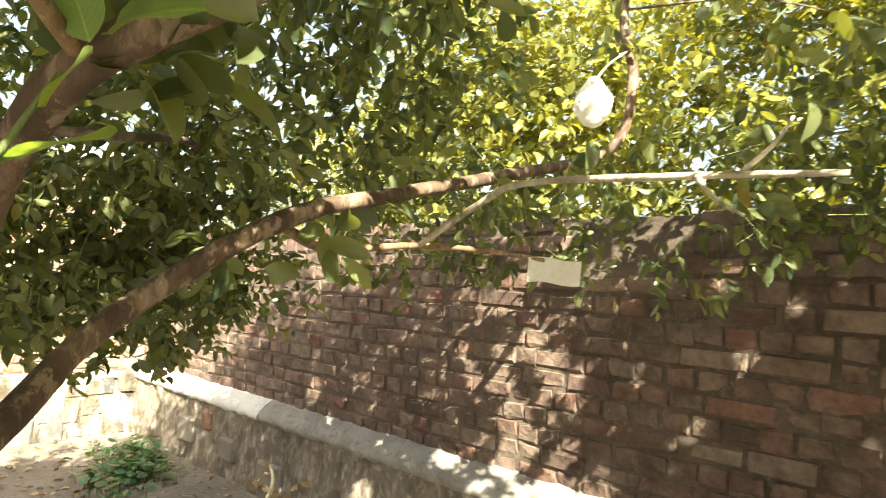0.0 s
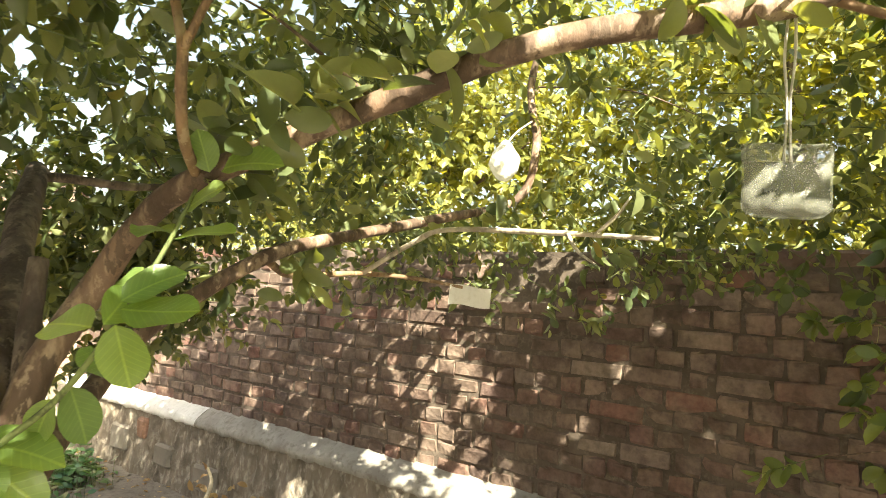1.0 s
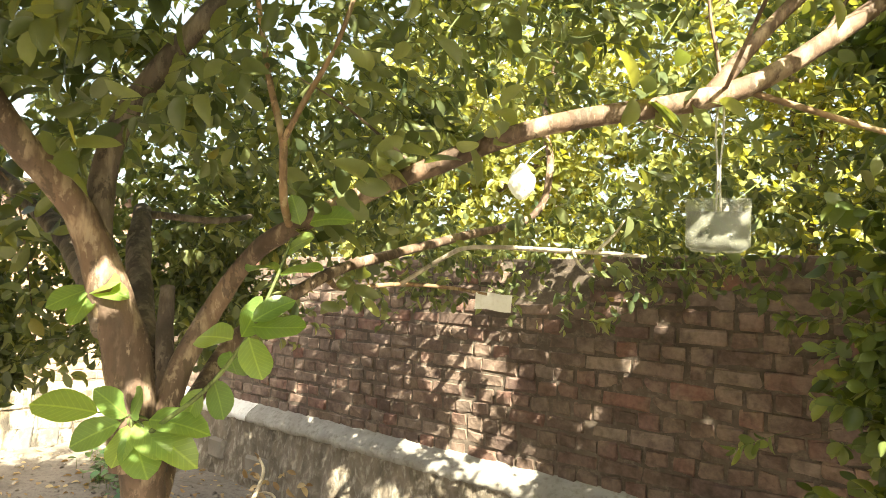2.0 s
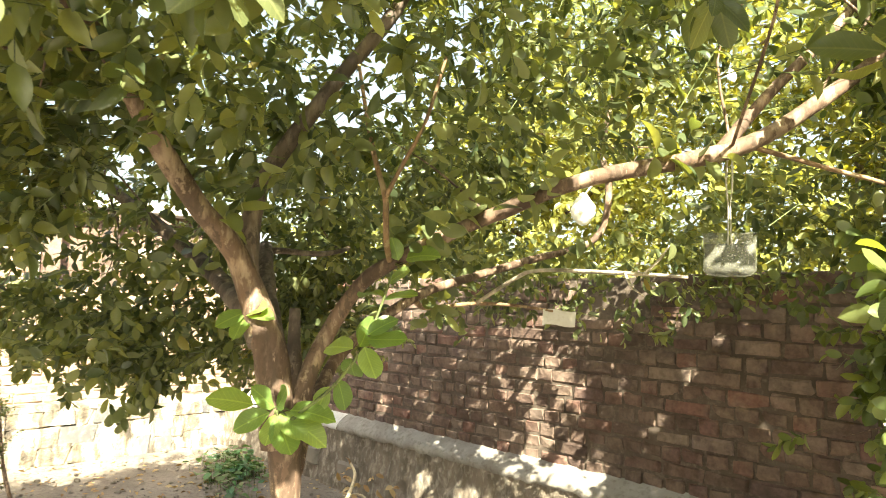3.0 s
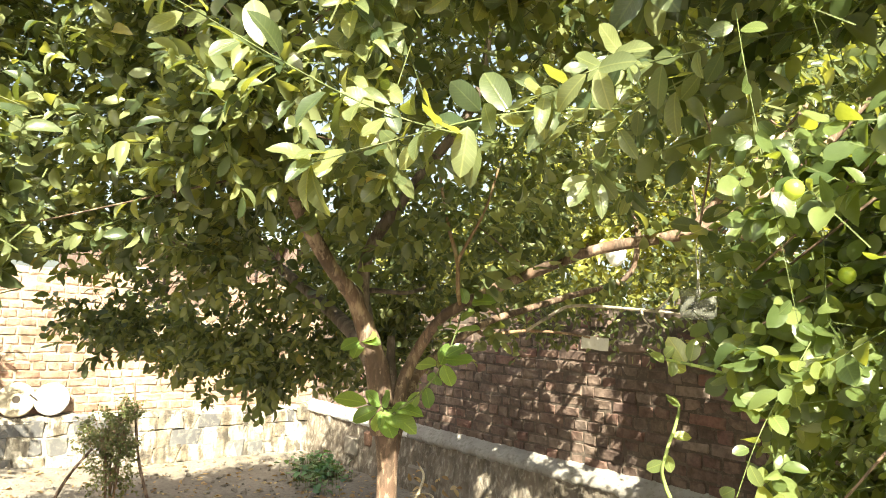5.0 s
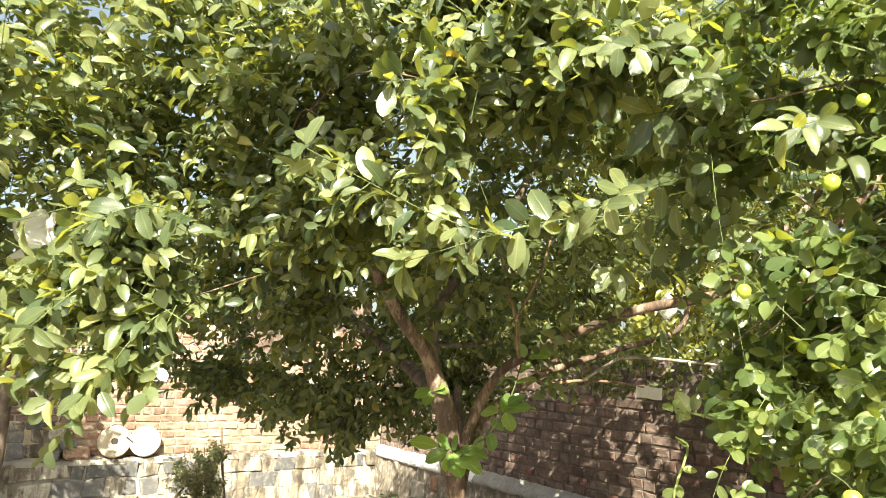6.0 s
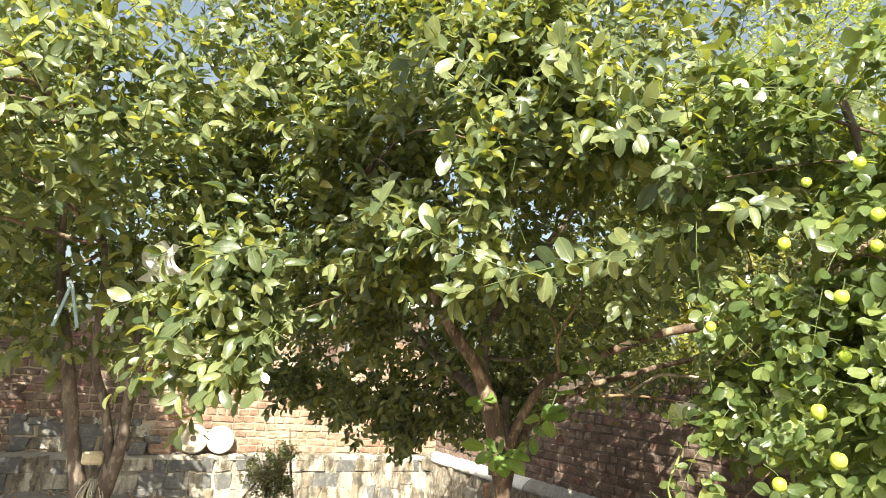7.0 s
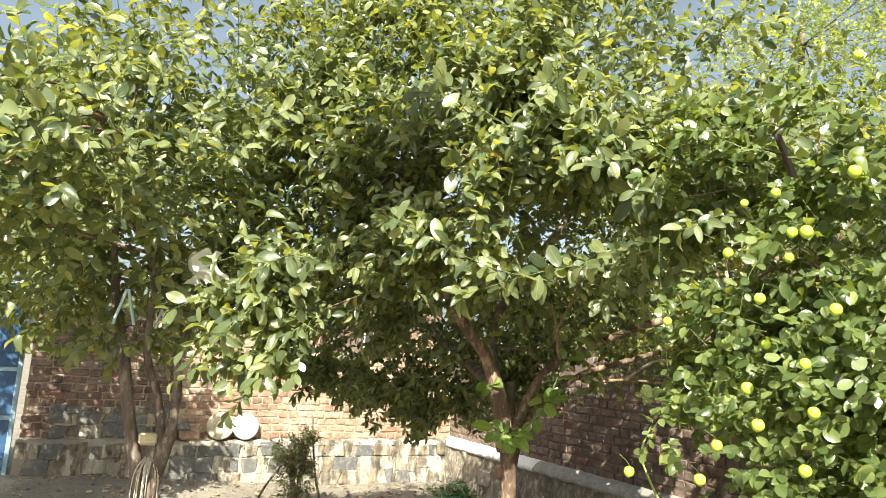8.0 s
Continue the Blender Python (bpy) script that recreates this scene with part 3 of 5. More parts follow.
def sprigs(r, puffs, centre, per, leaf, allowed, spread=1.0, droop=0.4, clump=4.5, gate=-0.1, back=1.0):
    """Twigs with their leaves inside the puffs: positions, directions, normals and lengths of the leaves, and the twigs."""
    P, D, N, L, twigs = [], [], [], [], []
    centre = Vector(centre)
    for c, rad, count in puffs:
        c = Vector(c)
        made = tries = 0
        while made < count and tries < count * 12:
            tries += 1
            q = Vector((r.gauss(0, 1), r.gauss(0, 1), r.gauss(0, 1))).normalized() * r.random() ** 0.42
            p = c + Vector((q.x * rad[0], q.y * rad[1], q.z * rad[2]))
            if noise.noise(p * clump) + 0.9 * noise.noise(p * clump * 0.45) < (gate if p.y < 0.5 else gate - 0.2) or not allowed(p):
                continue
            made += 1
            out = ((p - centre).normalized() * 0.7 + Vector((r.uniform(-1, 1), r.uniform(-1, 1), r.uniform(-0.6, 1.0))) * 0.7).normalized()
            side = out.cross(Vector((0, 0, 1)))
            if side.length < 0.1:
                side = Vector((1, 0, 0))
            side.normalize()
            other = out.cross(side)
            length = r.uniform(0.10, 0.24) * spread
            if not allowed(p + out * length) or not allowed(p + out * length * 0.5):
                made -= 1
                continue
            before = len(P)
            a0 = r.uniform(0, 6.28)
            k = r.randint(per - 2, per + 2)
            for i in range(k):
                a = a0 + i * 2.4
                rad_dir = side * math.cos(a) + other * math.sin(a)
                t = (i + 0.5) / k
                ld = out * (0.45 + 0.5 * t) + rad_dir * (1.0 - 0.35 * t) - Vector((0, 0, droop * r.uniform(0.3, 1.6)))
                pos = p + out * length * t
                if not allowed(pos) or in_gap(pos + ld.normalized() * leaf * 0.45):
                    continue
                P.append(pos)
                D.append(ld)
                N.append(Vector((0, 0, 0.1)) + SUN_TO * 0.55 + out * 0.5 + Vector((r.gauss(0, 0.45), r.gauss(0, 0.45), r.gauss(0, 0.4))))
                L.append(leaf * r.uniform(0.62, 1.18) * (back if pos.y > 0.3 else 1.0))
            if len(P) - before > k // 2:
                twigs.append((p - out * 0.05, p + out * length))
    return np.array(P), np.array(D), np.array(N), np.array(L), twigs


def thin_twigs(twigs, radius):
    datas = []
    for a, b in twigs:
        d = (b - a).normalized()
        u = d.cross(Vector((0.3, 0.2, 0.9))).normalized()
        w = d.cross(u)
        vs = []
        for p, rr in ((a, radius), (b, radius * 0.5)):
            for s in range(3):
                an = s * 2.094
                vs.append(p + (u * math.cos(an) + w * math.sin(an)) * rr)
        datas.append((vs, [(0, 1, 4, 3), (1, 2, 5, 4), (2, 0, 3, 5)]))
    return joined(datas)


def inner_branches(r, puffs, anchors, allowed, per_puff, radius):
    datas = []
    for c, rad, count in puffs:
        for _ in range(per_puff):
            q = Vector((r.uniform(-0.75, 0.75) * rad[0], r.uniform(-0.75, 0.75) * rad[1], r.uniform(-0.7, 0.7) * rad[2]))
            e = Vector(c) + q
            if not allowed(e):
                continue
            a = min((Vector(k) for k in anchors), key=lambda k: (k - e).length + r.uniform(0, 0.5))
            m = a.lerp(e, 0.5) + Vector((r.uniform(-0.12, 0.12), r.uniform(-0.12, 0.12), r.uniform(0.0, 0.16)))
            if (e - a).length > 2.6 or not allowed(m):
                continue
            datas.append(tube_data([a, m, e], [radius, radius * 0.7, radius * 0.35], 5, 4))
    return joined(datas) if datas else None


def leafy(tree, r, puffs, centre, anchors, per, leaf, allowed, mat, single_mat, near, wood, single_name="leaf", per_puff=5, radius=0.010, spread=1.0, droop=0.4, singles=290, low=LEAF_LOW, fine=LEAF_FINE, clump=4.5, gate=-0.1, back=1.0):
    P, D, N, L, twigs = sprigs(r, puffs, centre, per, leaf, allowed, spread, droop, clump, gate, back)
    pick = np.zeros(len(P), bool)
    if near is not None:
        dist = np.linalg.norm(P - np.array(near), axis=1)
        pick[np.argsort(dist)[:singles]] = True
    rest = ~pick
    part("crown", leaves_mesh("crown", P[rest], D[rest], N[rest], L[rest], mat, low), tree, kind="stuff")
    if near is not None:
        v, f = fine
        shapes = [mesh_of(single_name, [(q[0], q[1] * wd, q[2] * bd + 0.03 * math.sin(q[0] * 10 + bd) * abs(q[1]) * 4) for q in v], f, single_mat, True) for wd, bd in ((1.0, 1.0), (0.85, 2.0), (1.15, 0.2), (0.95, -0.8))]
        d, s, n = leaf_frames(P[pick], D[pick], N[pick])
        for p, a, b, c, ln in zip(P[pick], d, s, n, L[pick]):
            ob = part(single_name, shapes[int(ln * 1e6) % 4], tree)
            m = Matrix((a, b, c)).transposed().to_4x4()
            ob.matrix_world = Matrix.Translation(p) @ m @ Matrix.Scale(ln, 4)
    v, f = thin_twigs(twigs, min(0.0022, 0.028 * leaf))
    part("twig_growth", mesh_of("twig_growth", v, f, M_GREEN_TWIG if wood is M_TWIG else wood), tree, kind="stuff")
    data = inner_branches(r, puffs, anchors, allowed, per_puff, radius)
    if data:
        part("branchwork", mesh_of("branchwork", data[0], data[1], M_BARK if wood is M_TWIG else wood, True), tree, kind="stuff")


# ---- the big citrus tree ----
citrus = thing("citrus_tree", "large spreading citrus tree with brown forked trunk and glossy green leaves", "tree")
tube("trunk", [(-0.85, 0.0, -0.1), (-0.845, 0.0, 0.3), (-0.838, 0.0, 0.75), (-0.83, -0.012, 1.02), (-0.822, -0.03, 1.2)], [0.052, 0.042, 0.038, 0.042, 0.05], M_BARK, citrus, 16, 6, 0.16, "peeling brown trunk")
LIMB1 = [(-0.815, -0.01, 1.10), (-0.82, 0.03, 1.28), (-0.838, 0.085, 1.38), (-0.838, 0.13, 1.457), (-0.75, 0.157, 1.567), (-0.65, 0.182, 1.625), (-0.56, 0.265, 1.69), (-0.425, 0.343, 1.757), (-0.18, 0.445, 1.846), (0.103, 0.637, 1.911), (0.243, 0.742, 2.009), (0.396, 0.866, 2.166), (0.55, 1.0, 2.4)]
tube("limb", LIMB1, [0.028, 0.026, 0.024, 0.022, 0.021, 0.0205, 0.0205, 0.0205, 0.021, 0.021, 0.019, 0.017, 0.011], M_BARK, citrus, 12, 5, 0.13)
tube("limb", [(0.08, 0.62, 1.905), (0.163, 0.73, 2.067), (0.28, 0.885, 2.265), (0.36, 1.05, 2.5)], [0.018, 0.015, 0.012, 0.008], M_BARK, citrus, 10, 5, 0.12)
LIMB2 = [(-0.83, 0.01, 1.05), (-0.92, 0.10, 1.15), (-1.06, 0.235, 1.234), (-1.14, 0.39, 1.36), (-1.132, 0.685, 1.541), (-1.168, 1.0, 1.627), (-1.208, 1.45, 1.735), (-1.139, 1.867, 1.865), (-1.11, 1.95, 2.1), (-1.17, 1.98, 2.36), (-1.1, 2.0, 2.7)]
tube("limb", LIMB2, [0.028, 0.025, 0.023, 0.021, 0.0195, 0.0185, 0.0175, 0.017, 0.018, 0.016, 0.01], M_BARK, citrus, 12, 5, 0.13)
STEM = [(-0.83, -0.035, 1.12), (-0.845, -0.06, 1.33), (-0.86, -0.095, 1.46), (-0.893, -0.154, 1.631), (-0.865, -0.29, 1.76), (-0.84, -0.43, 1.93), (-0.83, -0.53, 2.08), (-0.75, -0.78, 2.26), (-0.7, -0.93, 2.4)]
tube("limb", STEM, [0.05, 0.047, 0.041, 0.033, 0.028, 0.026, 0.024, 0.019, 0.012], M_BARK, citrus, 14, 5, 0.13)
tube("limb", [(-0.86, -0.10, 1.45), (-0.91, -0.11, 1.62), (-0.95, -0.06, 1.85), (-0.86, 0.1, 2.15), (-0.75, 0.3, 2.5), (-0.7, 0.35, 2.9)], [0.034, 0.028, 0.026, 0.024, 0.02, 0.012], M_BARK_GREY, citrus, 12, 5, 0.12)
tube("limb", [(-0.85, -0.10, 1.40), (-0.95, -0.085, 1.475), (-1.15, -0.04, 1.53), (-1.5, 0.03, 1.62), (-1.9, 0.02, 1.78), (-2.3, -0.1, 2.0), (-2.6, -0.3, 2.3)], [0.032, 0.034, 0.033, 0.031, 0.027, 0.02, 0.01], M_BARK_GREY, citrus, 12, 5, 0.12)
tube("limb", [(-0.84, 0.0, 1.1), (-1.0, 0.05, 1.3), (-1.24, 0.14, 1.47), (-1.42, 0.21, 1.60), (-1.547, 0.274, 1.72)], [0.04, 0.038, 0.036, 0.034, 0.028], M_BARK_GREY, citrus, 12, 5, 0.2, "grey broken stub")
tube("limb", [(-1.53, 0.265, 1.70), (-1.5, 0.32, 1.705), (-1.42, 0.45, 1.70), (-1.6, 0.7, 1.75), (-2.1, 0.95, 1.8)], [0.014, 0.012, 0.011, 0.009, 0.005], M_BARK_GREY, citrus, 8, 5, 0.1)
tube("limb", [(-0.84, 0.02, 1.12), (-0.92, 0.06, 1.28), (-0.98, 0.085, 1.40), (-1.006, 0.098, 1.488)], [0.024, 0.021, 0.02, 0.017], M_BARK_GREY, citrus, 10, 5, 0.2, "short grey broken stub")
tube("shoot", [(-0.65, 0.182, 1.625), (-0.585, 0.115, 1.67), (-0.56, 0.09, 1.74), (-0.575, 0.095, 1.80), (-0.66, 0.11, 1.95), (-0.75, 0.12, 2.2)], [0.009, 0.0085, 0.0085, 0.008, 0.007, 0.005], M_TWIG, citrus, 8, 5)
tube("shoot", [(-0.57, 0.092, 1.785), (-0.52, 0.10, 1.86), (-0.46, 0.13, 1.98), (-0.42, 0.16, 2.15)], [0.007, 0.006, 0.005, 0.004], M_TWIG, citrus, 8, 5)
TWIG4 = [(-1.13, 0.68, 1.53), (-1.35, 0.95, 1.50), (-1.388, 1.28, 1.526), (-1.3, 1.5, 1.52), (-1.2, 1.62, 1.5)]
tube("bough", TWIG4, [0.012, 0.011, 0.010, 0.008, 0.006], M_TWIG, citrus, 8, 5)
tube("bare_twig", [(-1.388, 1.28, 1.526), (-1.164, 1.287, 1.636), (-0.988, 1.249, 1.671), (-0.594, 1.221, 1.653), (-0.292, 1.185, 1.631)], [0.009, 0.009, 0.0085, 0.008, 0.006], M_PALE_TWIG, citrus, 8, 6, 0.1, "pale leafless twig")
tube("bare_twig", [(-0.47, 1.205, 1.645), (-0.42, 1.23, 1.70), (-0.40, 1.26, 1.75)], [0.006, 0.005, 0.003], M_PALE_TWIG, citrus, 6, 4, 0, "pale leafless twig")
tube("bare_twig", [(-0.56, 1.22, 1.655), (-0.50, 1.17, 1.60), (-0.44, 1.15, 1.565)], [0.006, 0.005, 0.003], M_PALE_TWIG, citrus, 6, 4, 0, "pale leafless twig")
tube("bare_twig", [(0.14, 0.67, 1.92), (0.28, 0.72, 1.86), (0.42, 0.80, 1.80), (0.47, 0.83, 1.72)], [0.007, 0.006, 0.005, 0.003], M_TWIG, citrus, 6, 4)


PEGS = [(-0.926, -1.993, 1.744), (-0.862, -1.845, 1.698), (-0.773, -1.63, 1.612), (-0.744, -1.693, 1.933)]


def by_peg(p):
    for q in PEGS:
        e = Vector(p) - Vector(q)
        if (e - Vector((max(0.0, min(0.45, e.x)), 0, 0))).length < 0.10:
            return True
    return False


def citrus_allowed(p):
    # Lets through the unseen overhang above the lane, added for its shade.
    if p[2] > 2.7 and p[1] < -1.15 and p[0] > 0.0:
        return True
    if by_peg(p):
        return False
    d = lane_distance(p)
    if d < 0.42 and 1.0 < p[2] < 1.85 or d < 0.22 and p[2] < 2.2:
        return False
    if p[0] > 0.75 and p[2] > 2.42 + 0.25 * max(0.0, 1.2 - p[0]):
        return False
    along = 0.77 * p[0] + 0.64 * p[1]
    reach = 1.2 if along > 0.12 else 1.12 if along > -0.3 else (1.12 - 0.32 * min(1.0, (-0.3 - along) / 0.15) if along > -0.9 else (1.18 if p[2] < 2.1 else 0.78))
    if 0.64 * p[0] - 0.77 * p[1] > reach - 0.12 * (p[2] - 1.95) - 0.3 * max(0.0, p[2] - 2.5) + 0.05 * math.sin(p[0] * 9 + p[2] * 7):
        return False
    if any((Vector(p) - Vector(c)).length < 0.2 for c in ((-1.15, 1.78, 2.0), (-0.98, 1.58, 1.97), (-0.8, 1.32, 1.94), (-0.6, 1.0, 1.88))):
        return False
    if d < 0.75 and p[2] < 1.78:
        return False
    if -1.1 < p[0] < 0.6 and -0.45 < p[1] < 1.05 and p[2] < (1.98 if p[0] > -0.45 else 1.78) + 0.05 * math.sin(p[0] * 11 + p[1] * 5):
        return False
    if p[0] < -1.4 and p[1] < 1.5 and p[2] < 1.08 + 0.3 * max(0.0, -0.25 - p[1]) + 0.09 * math.sin(p[0] * 7 + p[1] * 13):
        return False
    if p[1] > 2.2 and p[2] < 1.8:
        return False
    if p[0] > -1.75 and p[1] > -0.5 and p[2] < 1.62 + 0.06 * math.sin(p[0] * 9 + p[1] * 7) and not (p[1] > 1.55 and p[0] < 0.1):
        return False
    return True


CITRUS_PUFFS = [
    ((-0.8, 0.1, 2.75), (1.6, 1.5, 0.95), 1350),
    ((-0.6, -0.2, 3.5), (1.5, 1.3, 0.5), 430),
    ((0.1, -0.65, 2.4), (0.9, 0.7, 0.55), 320),
    ((-0.4, 1.0, 2.45), (1.5, 1.1, 0.7), 720),
    ((-2.3, 0.0, 1.78), (0.95, 1.0, 0.72), 640),
    ((-2.0, 1.1, 1.9), (0.95, 0.9, 0.65), 600),
    ((-1.3, -0.9, 2.3), (1.0, 0.75, 0.65), 500),
    ((-0.22, -1.55, 1.76), (0.30, 0.24, 0.26), 220),
    ((0.9, -0.52, 2.18), (0.34, 0.3, 0.34), 45),
    ((0.5, -0.78, 2.22), (0.36, 0.3, 0.36), 120),
    ((0.1, -0.85, 2.3), (0.36, 0.3, 0.35), 120),
    ((-0.3, -1.0, 2.5), (0.8, 0.45, 0.55), 80),
    ((0.5, 0.95, 2.45), (0.8, 0.7, 0.5), 180),
    ((-1.1, 1.9, 1.68), (0.9, 0.3, 0.3), 150),
    ((-0.2, 1.95, 1.85), (0.9, 0.35, 0.3), 150),
    ((0.1, -0.8, 2.02), (0.7, 0.3, 0.16), 110),
    ((-0.75, -0.9, 2.02), (0.6, 0.35, 0.18), 30),
    ((-0.3, 1.25, 1.68), (0.3, 0.2, 0.15), 12),
    ((0.8, 0.2, 2.6), (0.8, 0.7, 0.45), 90),
    ((0.55, -0.35, 2.35), (0.55, 0.42, 0.38), 65),
    ((0.15, -0.8, 2.75), (0.6, 0.4, 0.4), 300),
    ((-0.85, -1.4, 2.9), (0.6, 0.5, 0.6), 170),
    ((-0.9, -1.1, 3.3), (0.9, 0.7, 0.4), 300),
    ((-1.35, -0.65, 1.85), (0.35, 0.3, 0.2), 80),
    ((-2.2, 0.05, 1.3), (0.3, 0.26, 0.2), 90),
    ((-2.3, 0.85, 1.42), (0.42, 0.4, 0.36), 260),
    ((-2.6, 0.42, 1.3), (0.3, 0.28, 0.26), 120),
    ((-3.25, -0.1, 1.42), (0.38, 0.35, 0.32), 90),
    ((-2.4, -0.55, 1.48), (0.3, 0.26, 0.15), 70),
    ((-0.75, 0.1, 1.98), (0.45, 0.4, 0.2), 60),
    ((-0.85, -0.4, 1.98), (0.35, 0.3, 0.2), 50),
    # Overhang added out of view to shade the crown's front left.
    ((0.42, -1.4, 3.05), (0.4, 0.3, 0.3), 170),
]
leafy(citrus, random.Random(21), CITRUS_PUFFS, (-0.8, 0.1, 2.1), LIMB1[4:] + LIMB2[4:] + STEM[3:] + [(-0.75, 0.3, 2.5), (-1.9, 0.02, 1.78), (-2.1, 0.95, 1.8), (-2.3, -0.1, 2.0)],
      9, 0.061, citrus_allowed, M_LEAF, M_LEAF_ONE, (0.45, -0.75, 2.0), M_TWIG, per_puff=1, radius=0.0045, gate=-0.08, back=0.88)


LIMB_SPRIGS = [(tuple(Vector(a).lerp(Vector(b), 0.5)), (0.1, 0.1, 0.07), 4) for way in (LIMB1[4:10], LIMB2[3:], STEM[3:], [(-0.91, -0.11, 1.62), (-0.95, -0.06, 1.85), (-0.86, 0.1, 2.15), (-0.75, 0.3, 2.5)], [(-1.15, -0.04, 1.53), (-1.5, 0.03, 1.62), (-1.9, 0.02, 1.78)]) for a, b in zip(way, way[1:])]
P, D, N, L, tw = sprigs(random.Random(23), LIMB_SPRIGS, (-0.8, 0.1, 1.4), 4, 0.08, lambda p: lane_distance(p) > 0.4 and (Vector(p) - Vector((-1.15, 1.78, 2.0))).length > 0.2, 0.7)
part("limb_foliage", leaves_mesh("limb_foliage", P, D, N, L, M_LEAF, LEAF_FINE), citrus, kind="stuff")


def posed_leaf(mesh, tree, p, d, n, ln):
    d, s, n = leaf_frames(np.array([p]), np.array([d], float), np.array([n], float))
    m = Matrix((d[0], s[0], n[0])).transposed().to_4x4()
    ob = part("leaf", mesh, tree)
    ob.matrix_world = Matrix.Translation(p) @ m @ Matrix.Scale(ln, 4)


BROAD = [mesh_of("broad_leaf", [tuple(q) for q in tv], tf, M_YOUNG_LEAF, True) for tv, tf in (leaf_template(9, 0.33, 0.14, 0.15, 0.02), leaf_template(9, 0.29, 0.35, 0.3, 0.03), leaf_template(9, 0.36, 0.05, -0.1, 0.03))]
TO_LANE = Vector((0.62, -0.42, 0.65))
LOW_SPROUT = ((-0.09, -0.14, 0.04), (-0.05, -0.09, -0.04), (0.02, -0.03, -0.08), (0.09, 0.03, -0.05), (0.14, 0.07, 0.01), (0.06, 0.0, 0.06), (0.0, -0.06, 0.06), (0.12, 0.07, -0.06), (0.06, 0.01, -0.1))
SUCKER = [(-0.81, -0.05, 1.17), (-0.72, -0.035, 1.23), (-0.63, -0.005, 1.30), (-0.55, 0.02, 1.395), (-0.57, 0.09, 1.50), (-0.60, 0.15, 1.60)]
tube("shoot", SUCKER, [0.006, 0.005, 0.0045, 0.004, 0.0035, 0.003], M_GREEN_TWIG, citrus, 7, 6)
SUCKER_LEAVES = (((-0.6, 0.125, 1.525), (-0.455, 0.16, 1.56)), ((-0.58, 0.18, 1.635), (-0.44, 0.19, 1.665)), ((-0.6, 0.17, 1.63), (-0.61, 0.15, 1.7)), ((-0.6, 0.14, 1.57), (-0.52, 0.14, 1.61)),
                 ((-0.6, 0.12, 1.53), (-0.73, 0.12, 1.565)), ((-0.56, 0.06, 1.48), (-0.6, 0.05, 1.4)), ((-0.55, -0.005, 1.4), (-0.685, -0.03, 1.41)), ((-0.53, 0.0, 1.405), (-0.56, 0.06, 1.465)),
                 ((-0.53, 0.015, 1.405), (-0.485, 0.02, 1.32)), ((-0.58, 0.01, 1.375), (-0.635, 0.06, 1.305)), ((-0.51, 0.01, 1.435), (-0.46, 0.06, 1.49)), ((-0.52, 0.015, 1.425), (-0.425, 0.08, 1.42)),
                 ((-0.64, 0.015, 1.315), (-0.635, 0.05, 1.225)), ((-0.67, 0.01, 1.295), (-0.71, -0.01, 1.22)))
for k, (base, tip) in enumerate(SUCKER_LEAVES):
    base, tip = Vector(base), Vector(tip)
    n = TO_LANE + Vector((0.35 * math.sin(k * 2.1), 0.35 * math.cos(k * 1.7), 0.3 * math.sin(k * 3.3)))
    posed_leaf(BROAD[k % 3], citrus, base, tip - base, n, min(0.105, 0.9 * (tip - base).length))
for base, tips in (((-0.80, -0.068, 1.224), LOW_SPROUT),
                   ((-0.872, -0.13, 1.48), ((-0.02, -0.07, -0.03), (0.08, 0.02, 0.0), (0.01, -0.03, -0.07), (0.07, 0.01, 0.02)))):
    for k, tip in enumerate(tips):
        tip = Vector(tip)
        ln = min(0.125, max(0.085, tip.length * 0.95))
        start = Vector(base) + tip - tip.normalized() * ln * 0.9
        n = TO_LANE + Vector((0.35 * math.sin(k * 2.1), 0.35 * math.cos(k * 1.7), 0.3 * math.sin(k * 3.3)))
        posed_leaf(BROAD[k % 3], citrus, start, tip, n, ln)
        tube("petiole", [Vector(base) - Vector((0.015, -0.01, 0)), Vector(base).lerp(start, 0.6) + Vector((0, 0, 0.006)), start], [0.0035, 0.003, 0.002], M_GREEN_TWIG, citrus, 5, 3)

# Long leafy sprays that stand out of the crown.
FINE = [mesh_of("leaf", [tuple(q) for q in tv], tf, M_LEAF_ONE, True) for tv, tf in (leaf_template(9, 0.25, 0.3, 0.2, 0.02), leaf_template(9, 0.22, 0.5, 0.45, 0.03), leaf_template(9, 0.28, 0.15, -0.1, 0.03))]


ROUND_LEAF = mesh_of("leaf", [tuple(q) for q in ROUND_FINE[0]], ROUND_FINE[1], M_LIME_LEAF_ONE, True)


